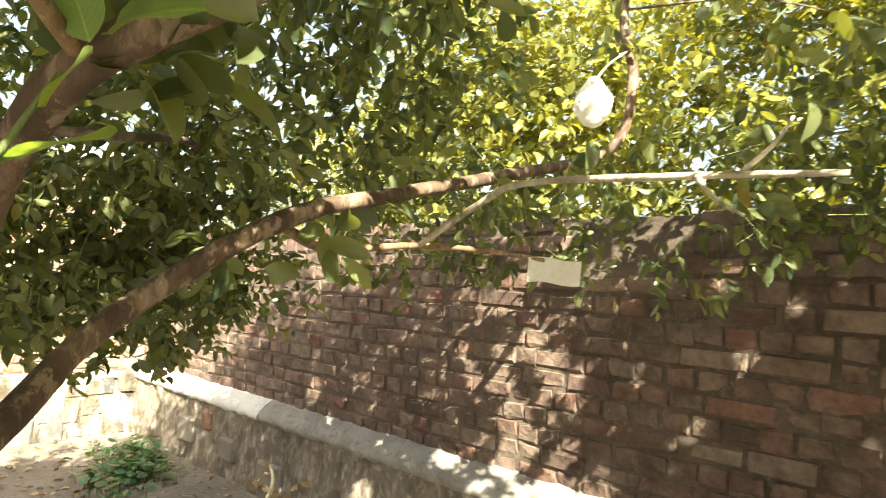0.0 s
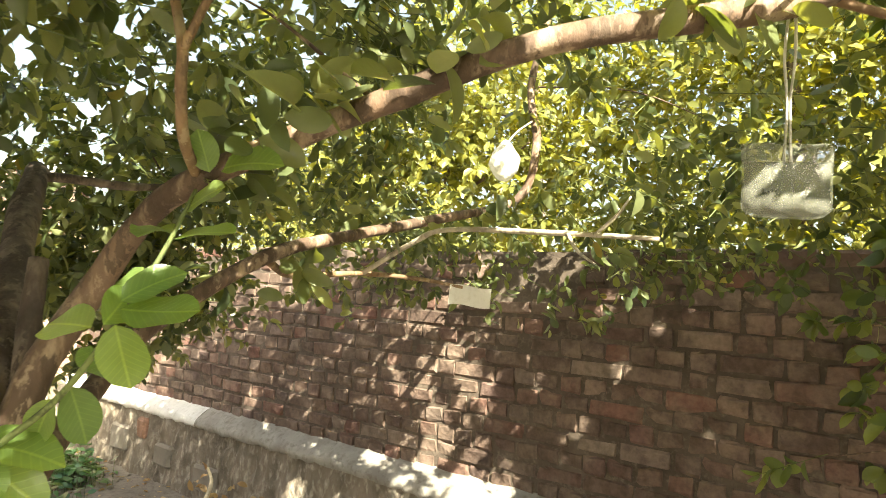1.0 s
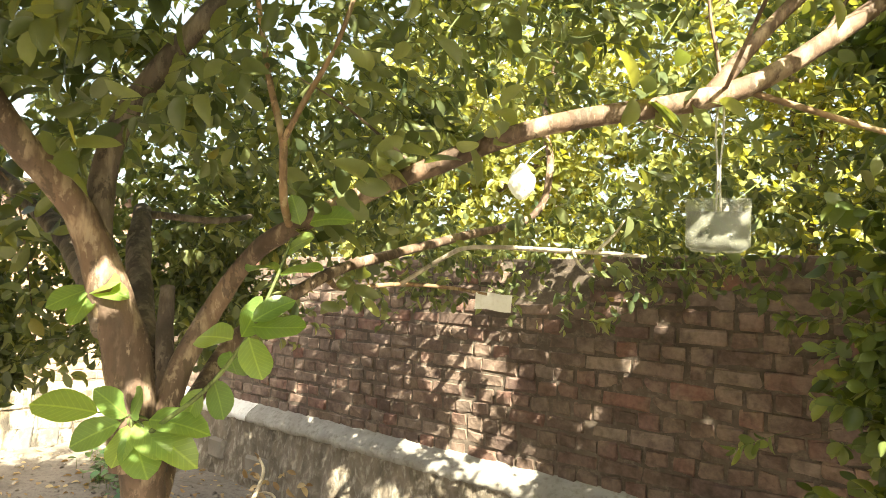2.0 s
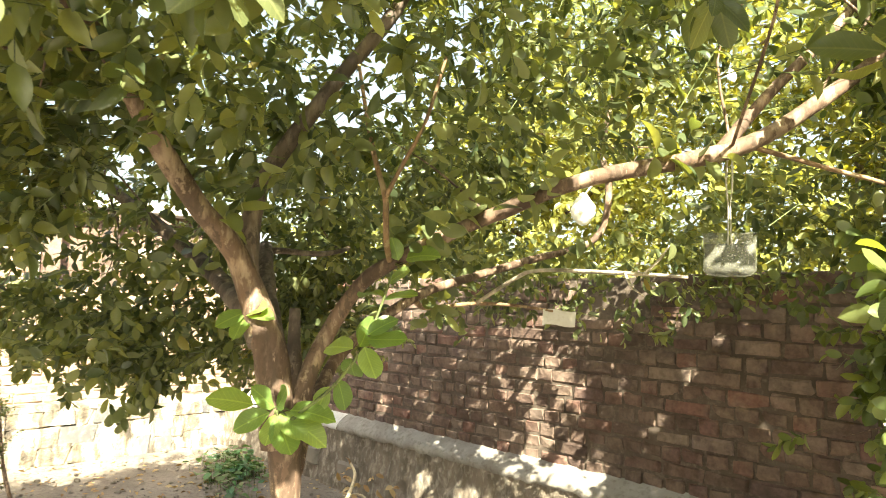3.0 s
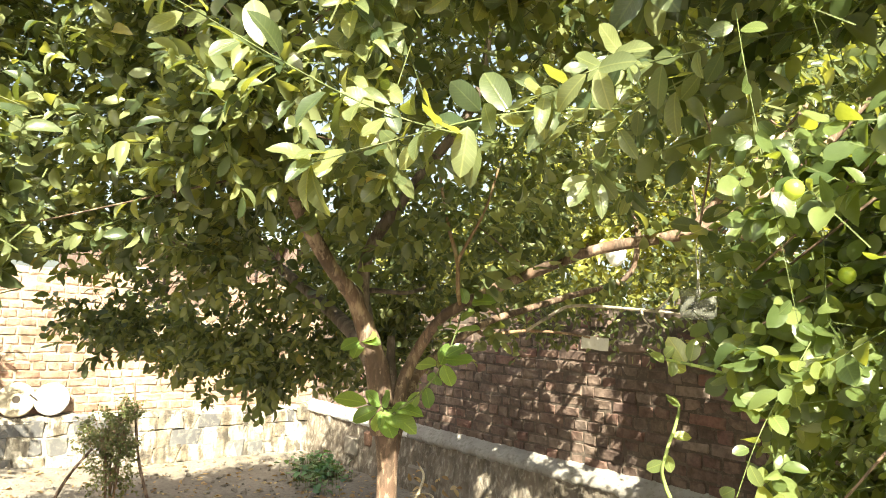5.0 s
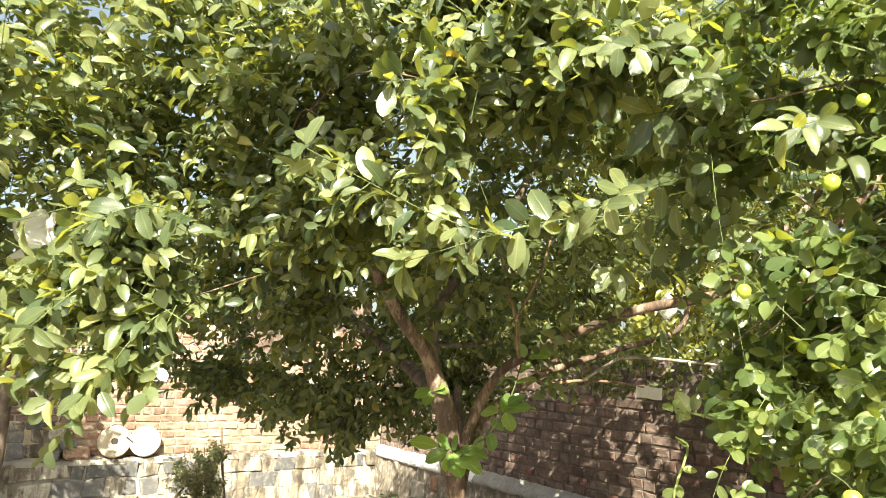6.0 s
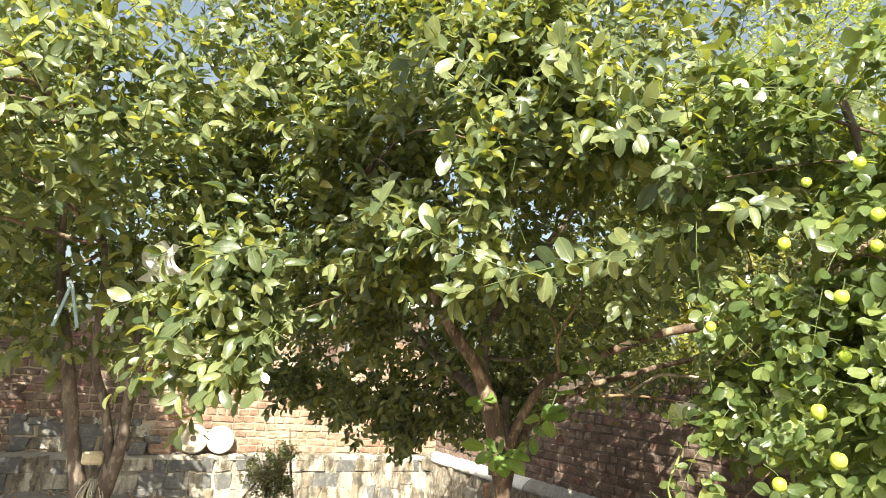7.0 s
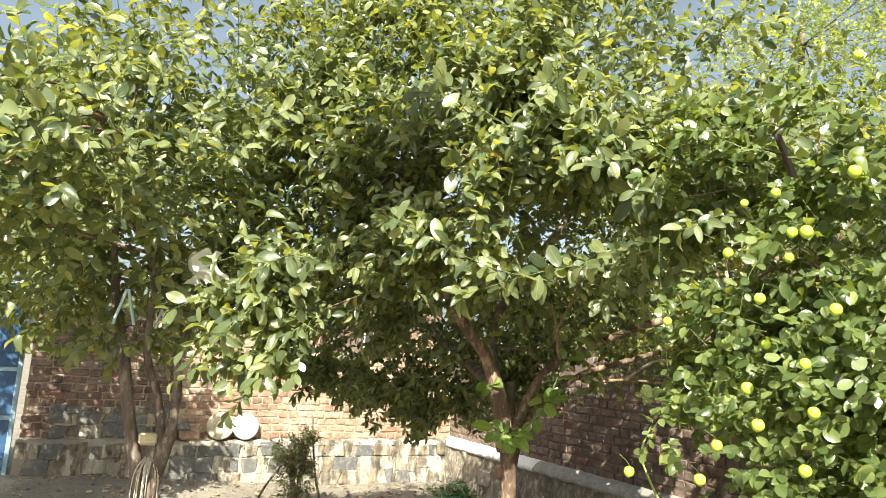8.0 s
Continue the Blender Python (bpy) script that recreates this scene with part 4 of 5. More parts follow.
def spray(tree, pts, count, ln, seed, sag=0.15, wood=M_GREEN_TWIG, blade=None):
    r = random.Random(seed)
    tube("spray", pts, [0.02 * ln, 0.016 * ln, 0.01 * ln], wood, tree, 6, 6)
    way = spline(pts, 12)
    rosette = 4 if ln > 0.06 else 1
    if ln > 0.07:
        ln *= 0.86
    count = int(count * (1.5 if ln > 0.07 else 1.0))
    for i in range(count + rosette):
        f = min(1.0, (i + r.uniform(0.1, 1.1)) / count)
        k = min(int(f * (len(way) - 1)), len(way) - 2)
        d = (way[k + 1] - way[k]).normalized()
        side = d.cross(Vector((0, 0, 1))).normalized()
        a = i * 2.4 + r.uniform(-0.3, 0.3)
        around = side * math.cos(a) + side.cross(d) * math.sin(a) * 0.75
        tip = d * r.uniform(0.15, 0.9) + around + Vector((0, 0, r.gauss(0.0, 0.2) - sag))
        n = SUN_TO * 0.7 + Vector((0.12, -0.3, 0.0)) + d * 0.3 + Vector((r.gauss(0, 0.4), r.gauss(0, 0.4), 0))
        posed_leaf(blade or FINE[r.randrange(3)], tree, way[k] + around * ln * r.uniform(0.0, 0.25), tip, n, ln * r.uniform(0.55, 1.1))


spray(citrus, [(0.58, -0.75, 1.86), (0.50, -0.98, 1.90), (0.38, -1.28, 2.04)], 17, 0.095, 1)
spray(citrus, [(0.72, -0.58, 1.93), (0.60, -0.78, 1.90), (0.44, -1.06, 1.79)], 17, 0.10, 2)
spray(citrus, [(0.60, -0.52, 2.30), (0.46, -0.76, 2.31), (0.31, -1.05, 2.26)], 16, 0.095, 3)
spray(citrus, [(0.55, -0.85, 2.33), (0.49, -0.98, 2.42), (0.42, -1.16, 2.54)], 13, 0.10, 4)
spray(citrus, [(0.98, -0.48, 2.02), (0.82, -0.64, 1.97), (0.70, -0.80, 1.90)], 20, 0.07, 5)
spray(citrus, [(0.85, -0.55, 1.98), (0.74, -0.62, 1.90), (0.70, -0.66, 1.78)], 8, 0.082, 6, 0.4)
spray(citrus, [(0.42, -0.12, 2.1), (0.46, -0.22, 1.98), (0.49, -0.27, 1.85)], 8, 0.08, 7, 0.4)
spray(citrus, [(0.78, -0.02, 1.95), (0.70, -0.14, 1.85), (0.64, -0.24, 1.76)], 8, 0.085, 8, 0.3)
spray(citrus, [(0.72, -0.60, 1.97), (0.85, -0.76, 1.93), (0.89, -0.90, 1.86)], 18, 0.052, 11, 0.1)
spray(citrus, [(0.85, -0.42, 2.1), (0.97, -0.62, 2.1), (1.05, -0.86, 2.06)], 26, 0.053, 12, 0.1)
spray(citrus, [(0.8, -0.50, 2.2), (0.86, -0.68, 2.22), (0.92, -0.92, 2.16)], 26, 0.053, 13, 0.1)
spray(citrus, [(1.1, -0.50, 2.02), (1.16, -0.66, 2.0), (1.2, -0.84, 1.93)], 24, 0.05, 14, 0.1)
spray(citrus, [(-0.1, -0.5, 2.05), (0.02, -0.6, 1.97), (0.12, -0.68, 1.88)], 11, 0.085, 9, 0.3)
for k, (a, b) in enumerate((((-0.52, -1.28, 1.80), (-0.45, -1.55, 1.62)), ((-0.62, -1.25, 1.85), (-0.72, -1.72, 1.70)), ((-0.5, -1.2, 1.72), (-0.40, -1.42, 1.47)), ((-0.65, -1.3, 1.72), (-0.62, -1.62, 1.52)),
                            ((-0.45, -1.2, 1.92), (-0.32, -1.5, 1.83)), ((-0.6, -1.2, 1.95), (-0.58, -1.6, 1.88)))):
    a, b = Vector(a) + Vector((0.42, -0.16, 0.0)), Vector(b) + Vector((0.42, -0.16, 0.0))
    spray(citrus, [a, a.lerp(b, 0.5) + Vector((0, 0, 0.05)), b], 9, 0.09, 20 + k, 0.3)
for k, (a, b) in enumerate((((0.15, -0.8, 2.5), (0.24, -1.15, 2.55)), ((0.5, -0.6, 2.45), (0.66, -0.88, 2.5)),
                            ((0.8, -0.3, 2.15), (0.75, -0.6, 2.15)))):
    a, b = Vector(a), Vector(b)
    spray(citrus, [a, a.lerp(b, 0.5) + Vector((0, 0, 0.04)), b], 14, 0.10, 40 + k, 0.2)

# ---- the lime tree ----
lime_tree = thing("lime_tree", "dense lime tree with small leaves and hanging yellow-green limes", "tree")
tube("trunk", [(1.75, 0.25, -0.1), (1.73, 0.22, 0.4), (1.7, 0.18, 0.9), (1.66, 0.1, 1.3)], [0.05, 0.042, 0.038, 0.03], M_BARK_GREY, lime_tree, 12, 5, 0.12)
tube("limb", [(1.70, 0.18, 0.9), (1.45, -0.05, 1.4), (1.28, -0.35, 1.85), (1.2, -0.5, 2.3)], [0.028, 0.022, 0.016, 0.008], M_BARK_GREY, lime_tree, 10, 5, 0.1)
tube("limb", [(1.68, 0.12, 1.15), (1.75, -0.15, 1.7), (1.7, -0.3, 2.1), (1.55, -0.3, 2.45)], [0.028, 0.022, 0.016, 0.008], M_BARK_GREY, lime_tree, 10, 5, 0.1)
tube("limb", [(1.70, 0.18, 1.0), (1.2, 0.3, 1.3), (0.8, 0.35, 1.5)], [0.022, 0.016, 0.008], M_BARK_GREY, lime_tree, 10, 5, 0.1)


OUTWARD = Vector((0.6, -0.78, 0.1)).normalized()
LIMES = [(1.356, -0.756, 1.762), (1.315, -0.686, 1.664), (1.025, -0.514, 1.641), (1.015, -0.826, 1.332), (1.115, -0.685, 1.326), (1.418, -0.705, 1.396),
         (1.38, -0.725, 2.008), (1.38, -0.685, 1.861), (1.368, -0.655, 1.926), (1.418, -0.675, 1.918), (1.135, -0.597, 1.912), (1.512, -0.605, 2.326),
         (1.2, -0.61, 2.035), (1.44, -0.725, 1.62), (1.32, -0.725, 1.48), (1.26, -0.685, 1.56), (1.47, -0.745, 1.52), (1.4, -0.725, 1.24),
         (1.06, -0.74, 1.72), (1.47, -0.66, 1.74), (1.5, -0.62, 2.05), (1.2, -0.72, 1.42)]


def lime_allowed(p):
    d = lane_distance(p)
    if d < (0.33 if p[2] < 1.8 else 0.25) or p[2] < 0.72 or p[2] > 2.4 and p[1] < 0.3:
        return False
    if p[0] < 1.22 and p[1] < 0.0 and p[2] < 1.44 and noise.noise(Vector(p) * 9) < 0.22:
        return False
    if p[2] > 1.86 and p[1] < 0.25 and noise.noise(Vector(p) * 6.5) < 0.05:
        return False
    for q in LIMES:
        e = Vector(p) - Vector(q)
        along = max(0.0, min(0.16, e.dot(OUTWARD)))
        if (e - OUTWARD * along).length < 0.033 + 0.02 * along:
            return False
    return True


LIME_PUFFS = [
    ((1.85, 0.1, 1.75), (0.8, 0.7, 0.8), 420),
    ((1.22, -0.40, 1.66), (0.44, 0.29, 0.75), 720),
    ((1.2, -0.5, 1.2), (0.25, 0.18, 0.4), 110),
    ((0.84, -0.5, 1.56), (0.15, 0.12, 0.13), 60),
    ((1.0, -0.6, 1.38), (0.1, 0.1, 0.12), 24),
    ((0.48, 1.35, 1.4), (0.28, 0.3, 0.65), 240),
    ((0.1, 1.7, 1.3), (0.3, 0.3, 0.5), 22),
    ((0.85, 0.4, 1.35), (0.4, 0.32, 0.55), 300),
    ((1.3, -0.35, 2.2), (0.45, 0.4, 0.32), 100),
    ((1.72, -0.36, 1.6), (0.4, 0.27, 0.8), 260),
    ((2.2, 1.0, 1.9), (0.9, 0.8, 0.6), 260),
    ((1.05, 1.3, 1.5), (0.6, 0.55, 0.75), 700),
    ((1.9, 1.5, 2.6), (1.1, 0.7, 0.65), 800),
    ((1.5, 0.75, 2.4), (0.6, 0.5, 0.5), 300),
    ((2.4, 1.2, 2.8), (0.8, 0.6, 0.6), 420),
    ((1.2, 1.95, 1.7), (0.5, 0.2, 0.5), 200),
    ((1.3, 1.45, 2.4), (0.7, 0.35, 0.5), 350),
    # Next four: foliage added to shade the north wall, much of it unseen.
    ((0.95, 1.6, 2.4), (0.85, 0.3, 0.55), 420),
    ((0.5, 1.72, 2.45), (0.5, 0.25, 0.32), 320),
    ((0.8, 1.35, 2.0), (0.5, 0.4, 0.45), 330),
    ((1.1, 1.3, 3.05), (0.6, 0.35, 0.35), 220),
    ((1.05, -0.42, 2.15), (0.3, 0.22, 0.3), 50),
    ((1.2, -0.6, 2.12), (0.3, 0.16, 0.24), 60),
]
leafy(lime_tree, random.Random(31), LIME_PUFFS, (1.6, 0.1, 1.9), [(1.45, -0.05, 1.4), (1.28, -0.35, 1.85), (1.75, -0.15, 1.7), (1.7, -0.3, 2.3), (1.2, 0.3, 1.3), (1.2, -0.5, 2.2), (1.55, -0.3, 2.4)],
      10, 0.035, lime_allowed, M_LIME_LEAF, M_LIME_LEAF_ONE, (1.25, -0.75, 1.6), M_TWIG, radius=0.0045, low=ROUND_LOW, fine=ROUND_FINE, spread=0.62, clump=7.0, gate=-0.22, back=1.6)


for pts, n, sd in (([(0.95, -0.66, 2.0), (0.99, -0.70, 1.86), (1.06, -0.735, 1.57)], 4, 70), ([(1.04, -0.66, 1.55), (1.02, -0.74, 1.45), (1.0, -0.77, 1.36)], 5, 71),
                   ([(0.85, -0.1, 1.5), (0.74, -0.22, 1.56), (0.66, -0.30, 1.53)], 9, 74), ([(1.35, -0.7, 1.9), (1.36, -0.8, 1.8), (1.34, -0.82, 1.66)], 6, 76)):
    spray(lime_tree, pts, n * 2, 0.036, sd, 0.2, M_GREEN_TWIG, ROUND_LEAF)
tube("shoot", [(0.98, -0.38, 0.95), (0.84, -0.5, 1.15), (0.772, -0.553, 1.31), (0.768, -0.55, 1.36), (0.772, -0.53, 1.405), (0.764, -0.508, 1.436), (0.776, -0.56, 1.456)], [0.0045, 0.004, 0.0031, 0.003, 0.0028, 0.0026, 0.0016], M_YOUNG_SHOOT, lime_tree, 8, 5, 0.12, "bright green young shoot")
tube("shoot", [(0.96, -0.4, 1.42), (0.85, -0.5, 1.49), (0.778, -0.565, 1.512)], [0.0035, 0.003, 0.0022], M_YOUNG_SHOOT, lime_tree, 7, 5)
for k, (base, tip) in enumerate((((0.77, -0.535, 1.39), (0.807, -0.51, 1.395)), ((0.767, -0.55, 1.362), (0.782, -0.538, 1.32)), ((0.767, -0.552, 1.35), (0.73, -0.575, 1.328)), ((0.766, -0.51, 1.436), (0.757, -0.54, 1.458)),
                                 ((0.775, -0.567, 1.506), (0.743, -0.568, 1.537)), ((0.777, -0.566, 1.516), (0.808, -0.584, 1.538)), ((0.777, -0.562, 1.508), (0.815, -0.53, 1.49)), ((0.786, -0.556, 1.51), (0.792, -0.57, 1.474)),
                                 ((0.80, -0.545, 1.505), (0.77, -0.566, 1.574)), ((0.805, -0.54, 1.51), (0.815, -0.53, 1.565)), ((0.84, -0.51, 1.495), (0.85, -0.54, 1.46)))):
    base, tip = Vector(base), Vector(tip)
    n = SUN_TO * 0.6 + Vector((0.2 + 0.3 * math.sin(k * 2.1), -0.3, 0.3 * math.cos(k * 1.7)))
    posed_leaf(ROUND_LEAF, lime_tree, base, tip - base, n, (tip - base).length * 0.64)


def lime_mesh():
    bm = bmesh.new()
    bmesh.ops.create_uvsphere(bm, u_segments=20, v_segments=14, radius=0.02)
    for q in bm.verts:
        z = q.co.z / 0.02
        q.co.z *= 1.04
        if z < -0.93:
            q.co.z -= 0.0022
        if z > 0.95:
            q.co.z -= 0.0012
    me = bpy.data.meshes.new("lime")
    bm.to_mesh(me)
    bm.free()
    me.materials.append(M_LIME)
    me.polygons.foreach_set("use_smooth", [True] * len(me.polygons))
    return me


LIME_MESH = lime_mesh()
for k, p in enumerate(LIMES):
    p = Vector(p)
    ob = part("lime", LIME_MESH, lime_tree, "ripening yellow-green lime")
    ob.matrix_world = pose(*p, 12 * math.sin(k * 3), 12 * math.cos(k * 2), k * 40) @ Matrix.Scale(0.63 + 0.1 * math.sin(k * 5.1), 4)
    tube("stalk", [(0, 0, 0.018), (-0.006, 0.012, 0.034), (-0.025, 0.04, 0.055)], [0.0015, 0.0015, 0.002], M_GREEN_TWIG, ob, 5, 3)

# ---- the second citrus tree ----
citrus_b = thing("citrus_tree", "smaller citrus tree with several slender dark stems", "tree")
BASE_B = (-1.21, -1.80, -0.1)
for pts, rad in (
        ([BASE_B, (-1.215, -1.81, 0.5), (-1.21, -1.83, 0.9), (-1.205, -1.90, 1.2), (-1.2, -1.95, 1.45), (-1.25, -2.05, 1.9), (-1.3, -2.1, 2.4)], [0.05, 0.042, 0.036, 0.030, 0.028, 0.02, 0.01]),
        ([(-1.20, -1.79, 0.8), (-1.15, -1.76, 1.1), (-1.14, -1.80, 1.35), (-1.13, -1.87, 1.55), (-1.0, -1.9, 2.0), (-0.9, -2.1, 2.5)], [0.03, 0.024, 0.019, 0.017, 0.013, 0.008]),
        ([(-1.20, -1.78, 0.85), (-1.12, -1.73, 1.15), (-1.09, -1.72, 1.4), (-1.12, -1.73, 1.6), (-1.2, -1.6, 2.0)], [0.03, 0.026, 0.021, 0.016, 0.009])):
    tube("stem", pts, rad, M_BARK_GREY, citrus_b, 10, 5, 0.12)


def second_allowed(p):
    return not by_peg(p) and lane_distance(p) > 0.8 and p[2] > 1.45 + 0.1 * math.sin(p[0] * 8 + p[1] * 5)


SECOND_PUFFS = [
    ((-1.3, -2.0, 2.25), (0.85, 0.75, 0.75), 800),
    ((-1.2, -1.85, 2.95), (0.95, 0.75, 0.6), 260),
    ((-0.5, -2.5, 2.25), (0.6, 0.5, 0.5), 150),
    ((-1.9, -1.6, 2.3), (0.8, 0.8, 0.7), 345),
    ((-0.15, -2.4, 2.25), (0.42, 0.34, 0.3), 60),
]
leafy(citrus_b, random.Random(41), SECOND_PUFFS, (-1.2, -2.0, 2.0), [(-1.25, -2.05, 1.9), (-1.0, -1.9, 2.0), (-1.3, -2.1, 2.4), (-0.9, -2.1, 2.5), (-1.2, -1.6, 2.0)],
      8, 0.066, second_allowed, M_LEAF, M_LEAF_ONE, None, M_TWIG)
for k, (a, b) in enumerate((((-0.3, -2.36, 2.35), (-0.12, -2.46, 2.66)), ((-0.35, -2.3, 2.38), (-0.2, -2.36, 2.74)), ((-0.3, -2.2, 2.4), (-0.12, -2.2, 2.72)), ((-0.35, -2.0, 2.45), (-0.12, -1.98, 2.75)),
                            ((-0.4, -2.1, 2.3), (-0.1, -2.14, 2.42)), ((-0.4, -2.35, 2.25), (-0.1, -2.4, 2.3)), ((-0.45, -1.85, 2.3), (-0.14, -1.84, 2.45)), ((-0.4, -2.3, 2.1), (-0.14, -2.32, 2.02)),
                            ((-0.45, -1.75, 2.55), (-0.15, -1.68, 2.76)), ((-0.45, -2.0, 2.15), (-0.2, -2.05, 2.16)), ((-0.4, -2.45, 2.15), (-0.15, -2.5, 2.18)), ((-0.4, -1.65, 2.4), (-0.1, -1.55, 2.5)))):
    a, b = Vector(a), Vector(b)
    spray(citrus_b, [a, a.lerp(b, 0.5) + Vector((0.04, 0, 0.02)), b], 19, 0.069, 80 + k, 0.0)

# ---- a citrus tree by the gate, added out of view to shade the west wall ----
shade_tree = thing("citrus_tree", "unseen citrus tree added to shade the wall beside the gate", "tree")
tube("trunk", [(-4.1, -3.6, -0.05), (-4.08, -3.58, 0.7), (-4.1, -3.5, 1.4), (-4.2, -3.45, 2.3)], [0.05, 0.042, 0.035, 0.02], M_BARK_GREY, shade_tree, 10, 5, 0.12)
leafy(shade_tree, random.Random(45), [((-4.05, -3.05, 2.6), (1.1, 1.0, 0.95), 1200), ((-3.1, -3.7, 2.4), (0.8, 0.8, 0.7), 450)], (-4.1, -3.5, 2.2), [(-4.1, -3.5, 1.4), (-4.2, -3.45, 2.3)], 7, 0.09, lambda p: p[2] > 1.6, M_LEAF, M_LEAF_ONE, None, M_TWIG, low=LEAF_FAR)

# ---- trees beyond the wall ----
for k, (x, y, rx, ry, top, cnt) in enumerate(((-3.6, 4.2, 1.9, 1.1, 3.8, 1100), (-0.6, 4.3, 1.9, 1.1, 4.0, 1300), (2.4, 4.2, 1.7, 1.1, 4.2, 700), (-7.5, 5.5, 1.6, 1.6, 3.4, 400))):
    tr = thing("garden_tree", "leafy sunlit tree behind the brick wall", "tree", "trees behind the wall")
    tube("trunk", [(x, y, -0.1), (x + 0.1, y, 1.0), (x, y + 0.1, 2.2), (x - 0.1, y, top)], [0.09, 0.08, 0.06, 0.03], M_BARK_GREY, tr, 10, 4, 0.1)
    puffs = [((x, y, 2.2), (rx, ry, 1.1), cnt), ((x + 0.4, y, top - 0.7), (rx * 0.9, ry, 0.8), cnt * 2 // 3)]
    leafy(tr, random.Random(50 + k), puffs, (x, y, 2.0), [(x, y, 1.6), (x, y + 0.1, 2.2), (x - 0.1, y, top - 0.4)], 8, 0.095, lambda p: p[1] > WALL_Y + 0.3, M_FAR_LEAF, None, None, M_TWIG, per_puff=8, radius=0.02, spread=1.3, low=LEAF_FAR)
haze_tree = thing("feathery_tree", "tall airy light green tree far behind the wall", "tree")
tube("trunk", [(-5.6, 9.4, -0.1), (-5.5, 9.3, 3.0), (-5.7, 9.4, 6.0), (-5.5, 9.3, 8.6)], [0.18, 0.15, 0.10, 0.04], M_BARK_GREY, haze_tree, 10, 4, 0.1)
leafy(haze_tree, random.Random(61), [((-5.6, 9.4, 6.9), (2.6, 2.4, 2.2), 650), ((-4.2, 9.0, 7.6), (1.6, 1.5, 1.2), 220)], (-5.6, 9.4, 5.5), [(-5.7, 9.4, 6.0), (-5.5, 9.3, 8.0)], 10, 0.11, lambda p: True, M_FEATHER, None, None, M_TWIG, per_puff=7, radius=0.014, spread=1.8, low=LEAF_FAR)

# ---- house beyond the west wall ----
house = thing("brick_house", "low red brick house with white window frames behind the wall", "house", at=(-9.0, 1.9, 0.0))


def house_box(name, lo, hi, mat, parent, label="", chamfer=0.01):
    v, f = box_data(lo, hi, chamfer)
    return part(name, mesh_of(name, v, f, mat), parent, label)


house_box("wall", (-2.5, -1.6, -0.1), (-0.2, 1.8, 2.7), M_BRICK_J, house)
house_box("roof", (-2.7, -1.8, 2.704), (0.1, 2.0, 2.84), M_CAP_WHITE, house, "flat pale concrete roof slab")
for yy in (-1.45, -0.75, -0.05, 0.65, 1.35):
    house_box("pillar", (-0.12, yy, -0.1), (0.06, yy + 0.16, 2.704), M_BRICK, house, "red-brown brick pillar")
for yy in (-1.2, 0.2):
    win = house_box("window", (-0.196, yy, 1.2), (-0.15, yy + 0.42, 2.2), M_CAP_WHITE, house, "white window frame")
    house_box("pane", (-0.149, yy + 0.05, 1.26), (-0.143, yy + 0.37, 2.14), M_PAINTED_DARK, win, "dark window pane", 0.001)

# ---- shrub with stakes ----
shrub = thing("young_shrub", "thin bushy grey-green shrub tied between two stakes", "shrub")
r = random.Random(71)
SB = Vector((-4.5, -0.17, 0.0))
stems = []
for k in range(11):
    a = k * 2.4
    e = SB + Vector((0.16 * math.cos(a) * r.uniform(0.3, 1), 0.20 * math.sin(a) * r.uniform(0.3, 1), r.uniform(0.6, 0.92)))
    stems.append(tube_data([SB + Vector((0.03 * math.cos(a), 0.03 * math.sin(a), -0.02)), SB.lerp(e, 0.5) + Vector((r.uniform(-0.04, 0.04), r.uniform(-0.05, 0.05), 0)), e], [0.007, 0.005, 0.002], 5, 4))
for v, f in stems:
    part("stem", mesh_of("stem", v, f, M_TWIG), shrub)
SH_P = [((-4.5, -0.2, 0.62), (0.17, 0.24, 0.30), 270), ((-4.5, -0.15, 0.3), (0.13, 0.17, 0.25), 120)]
P, D, N, L, tw = sprigs(r, SH_P, (-4.5, -0.17, 0.3), 7, 0.032, lambda p: p[2] > 0.05, 0.5)
part("foliage", leaves_mesh("foliage", P, D, N, L, M_SHRUB_LEAF, LEAF_LOW), shrub, kind="stuff")
v, f = thin_twigs(tw, 0.0018)
part("twig_growth", mesh_of("twig_growth", v, f, M_TWIG), shrub, kind="stuff")
for pts in ([(-4.35, -0.66, -0.02), (-4.42, -0.5, 0.28), (-4.48, -0.33, 0.48)], [(-4.3, 0.1, -0.03), (-4.42, 0.0, 0.4), (-4.52, -0.05, 0.97)]):
    st = thing("stake", "crooked brown wooden stake leaning against the shrub", "stake", "stakes at the shrub")
    tube("pole", pts, [0.014, 0.012, 0.010], M_BARK, st, 7, 5, 0.2)

# ---- weeds and litter ----
weeds = thing("weed_patch", "low creeping green broad-leaved weeds at the foot of the plinth", "weeds")
r = random.Random(81)
P, D, N, L = [], [], [], []
for k in range(330):
    t = r.random()
    x = -5.3 + 0.75 * t + r.gauss(0, 0.14)
    y = 2.0 - 0.25 * t + r.gauss(0, 0.12)
    if r.random() < 0.2:
        x, y = -4.5 + r.uniform(-0.2, 0.45), 1.55 + r.gauss(0, 0.06)
    if y > 2.22:
        continue
    P.append((x, y, ground_z(x, y) + r.uniform(0.01, 0.13)))
    a = r.uniform(0, 6.28)
    D.append((math.cos(a), math.sin(a), r.uniform(-0.3, 0.4)))
    N.append((r.gauss(0, 0.35), r.gauss(0, 0.35), 1))
    L.append(r.uniform(0.04, 0.085))
v8 = leaf_template(4, 0.42, 0.2, 0.2)
part("leaves", leaves_mesh("leaves", np.array(P), np.array(D), np.array(N), np.array(L), M_WEED, v8), weeds, kind="stuff")
tws = [(Vector((p[0], p[1], ground_z(p[0], p[1]) - 0.01)), Vector(p)) for p in P]
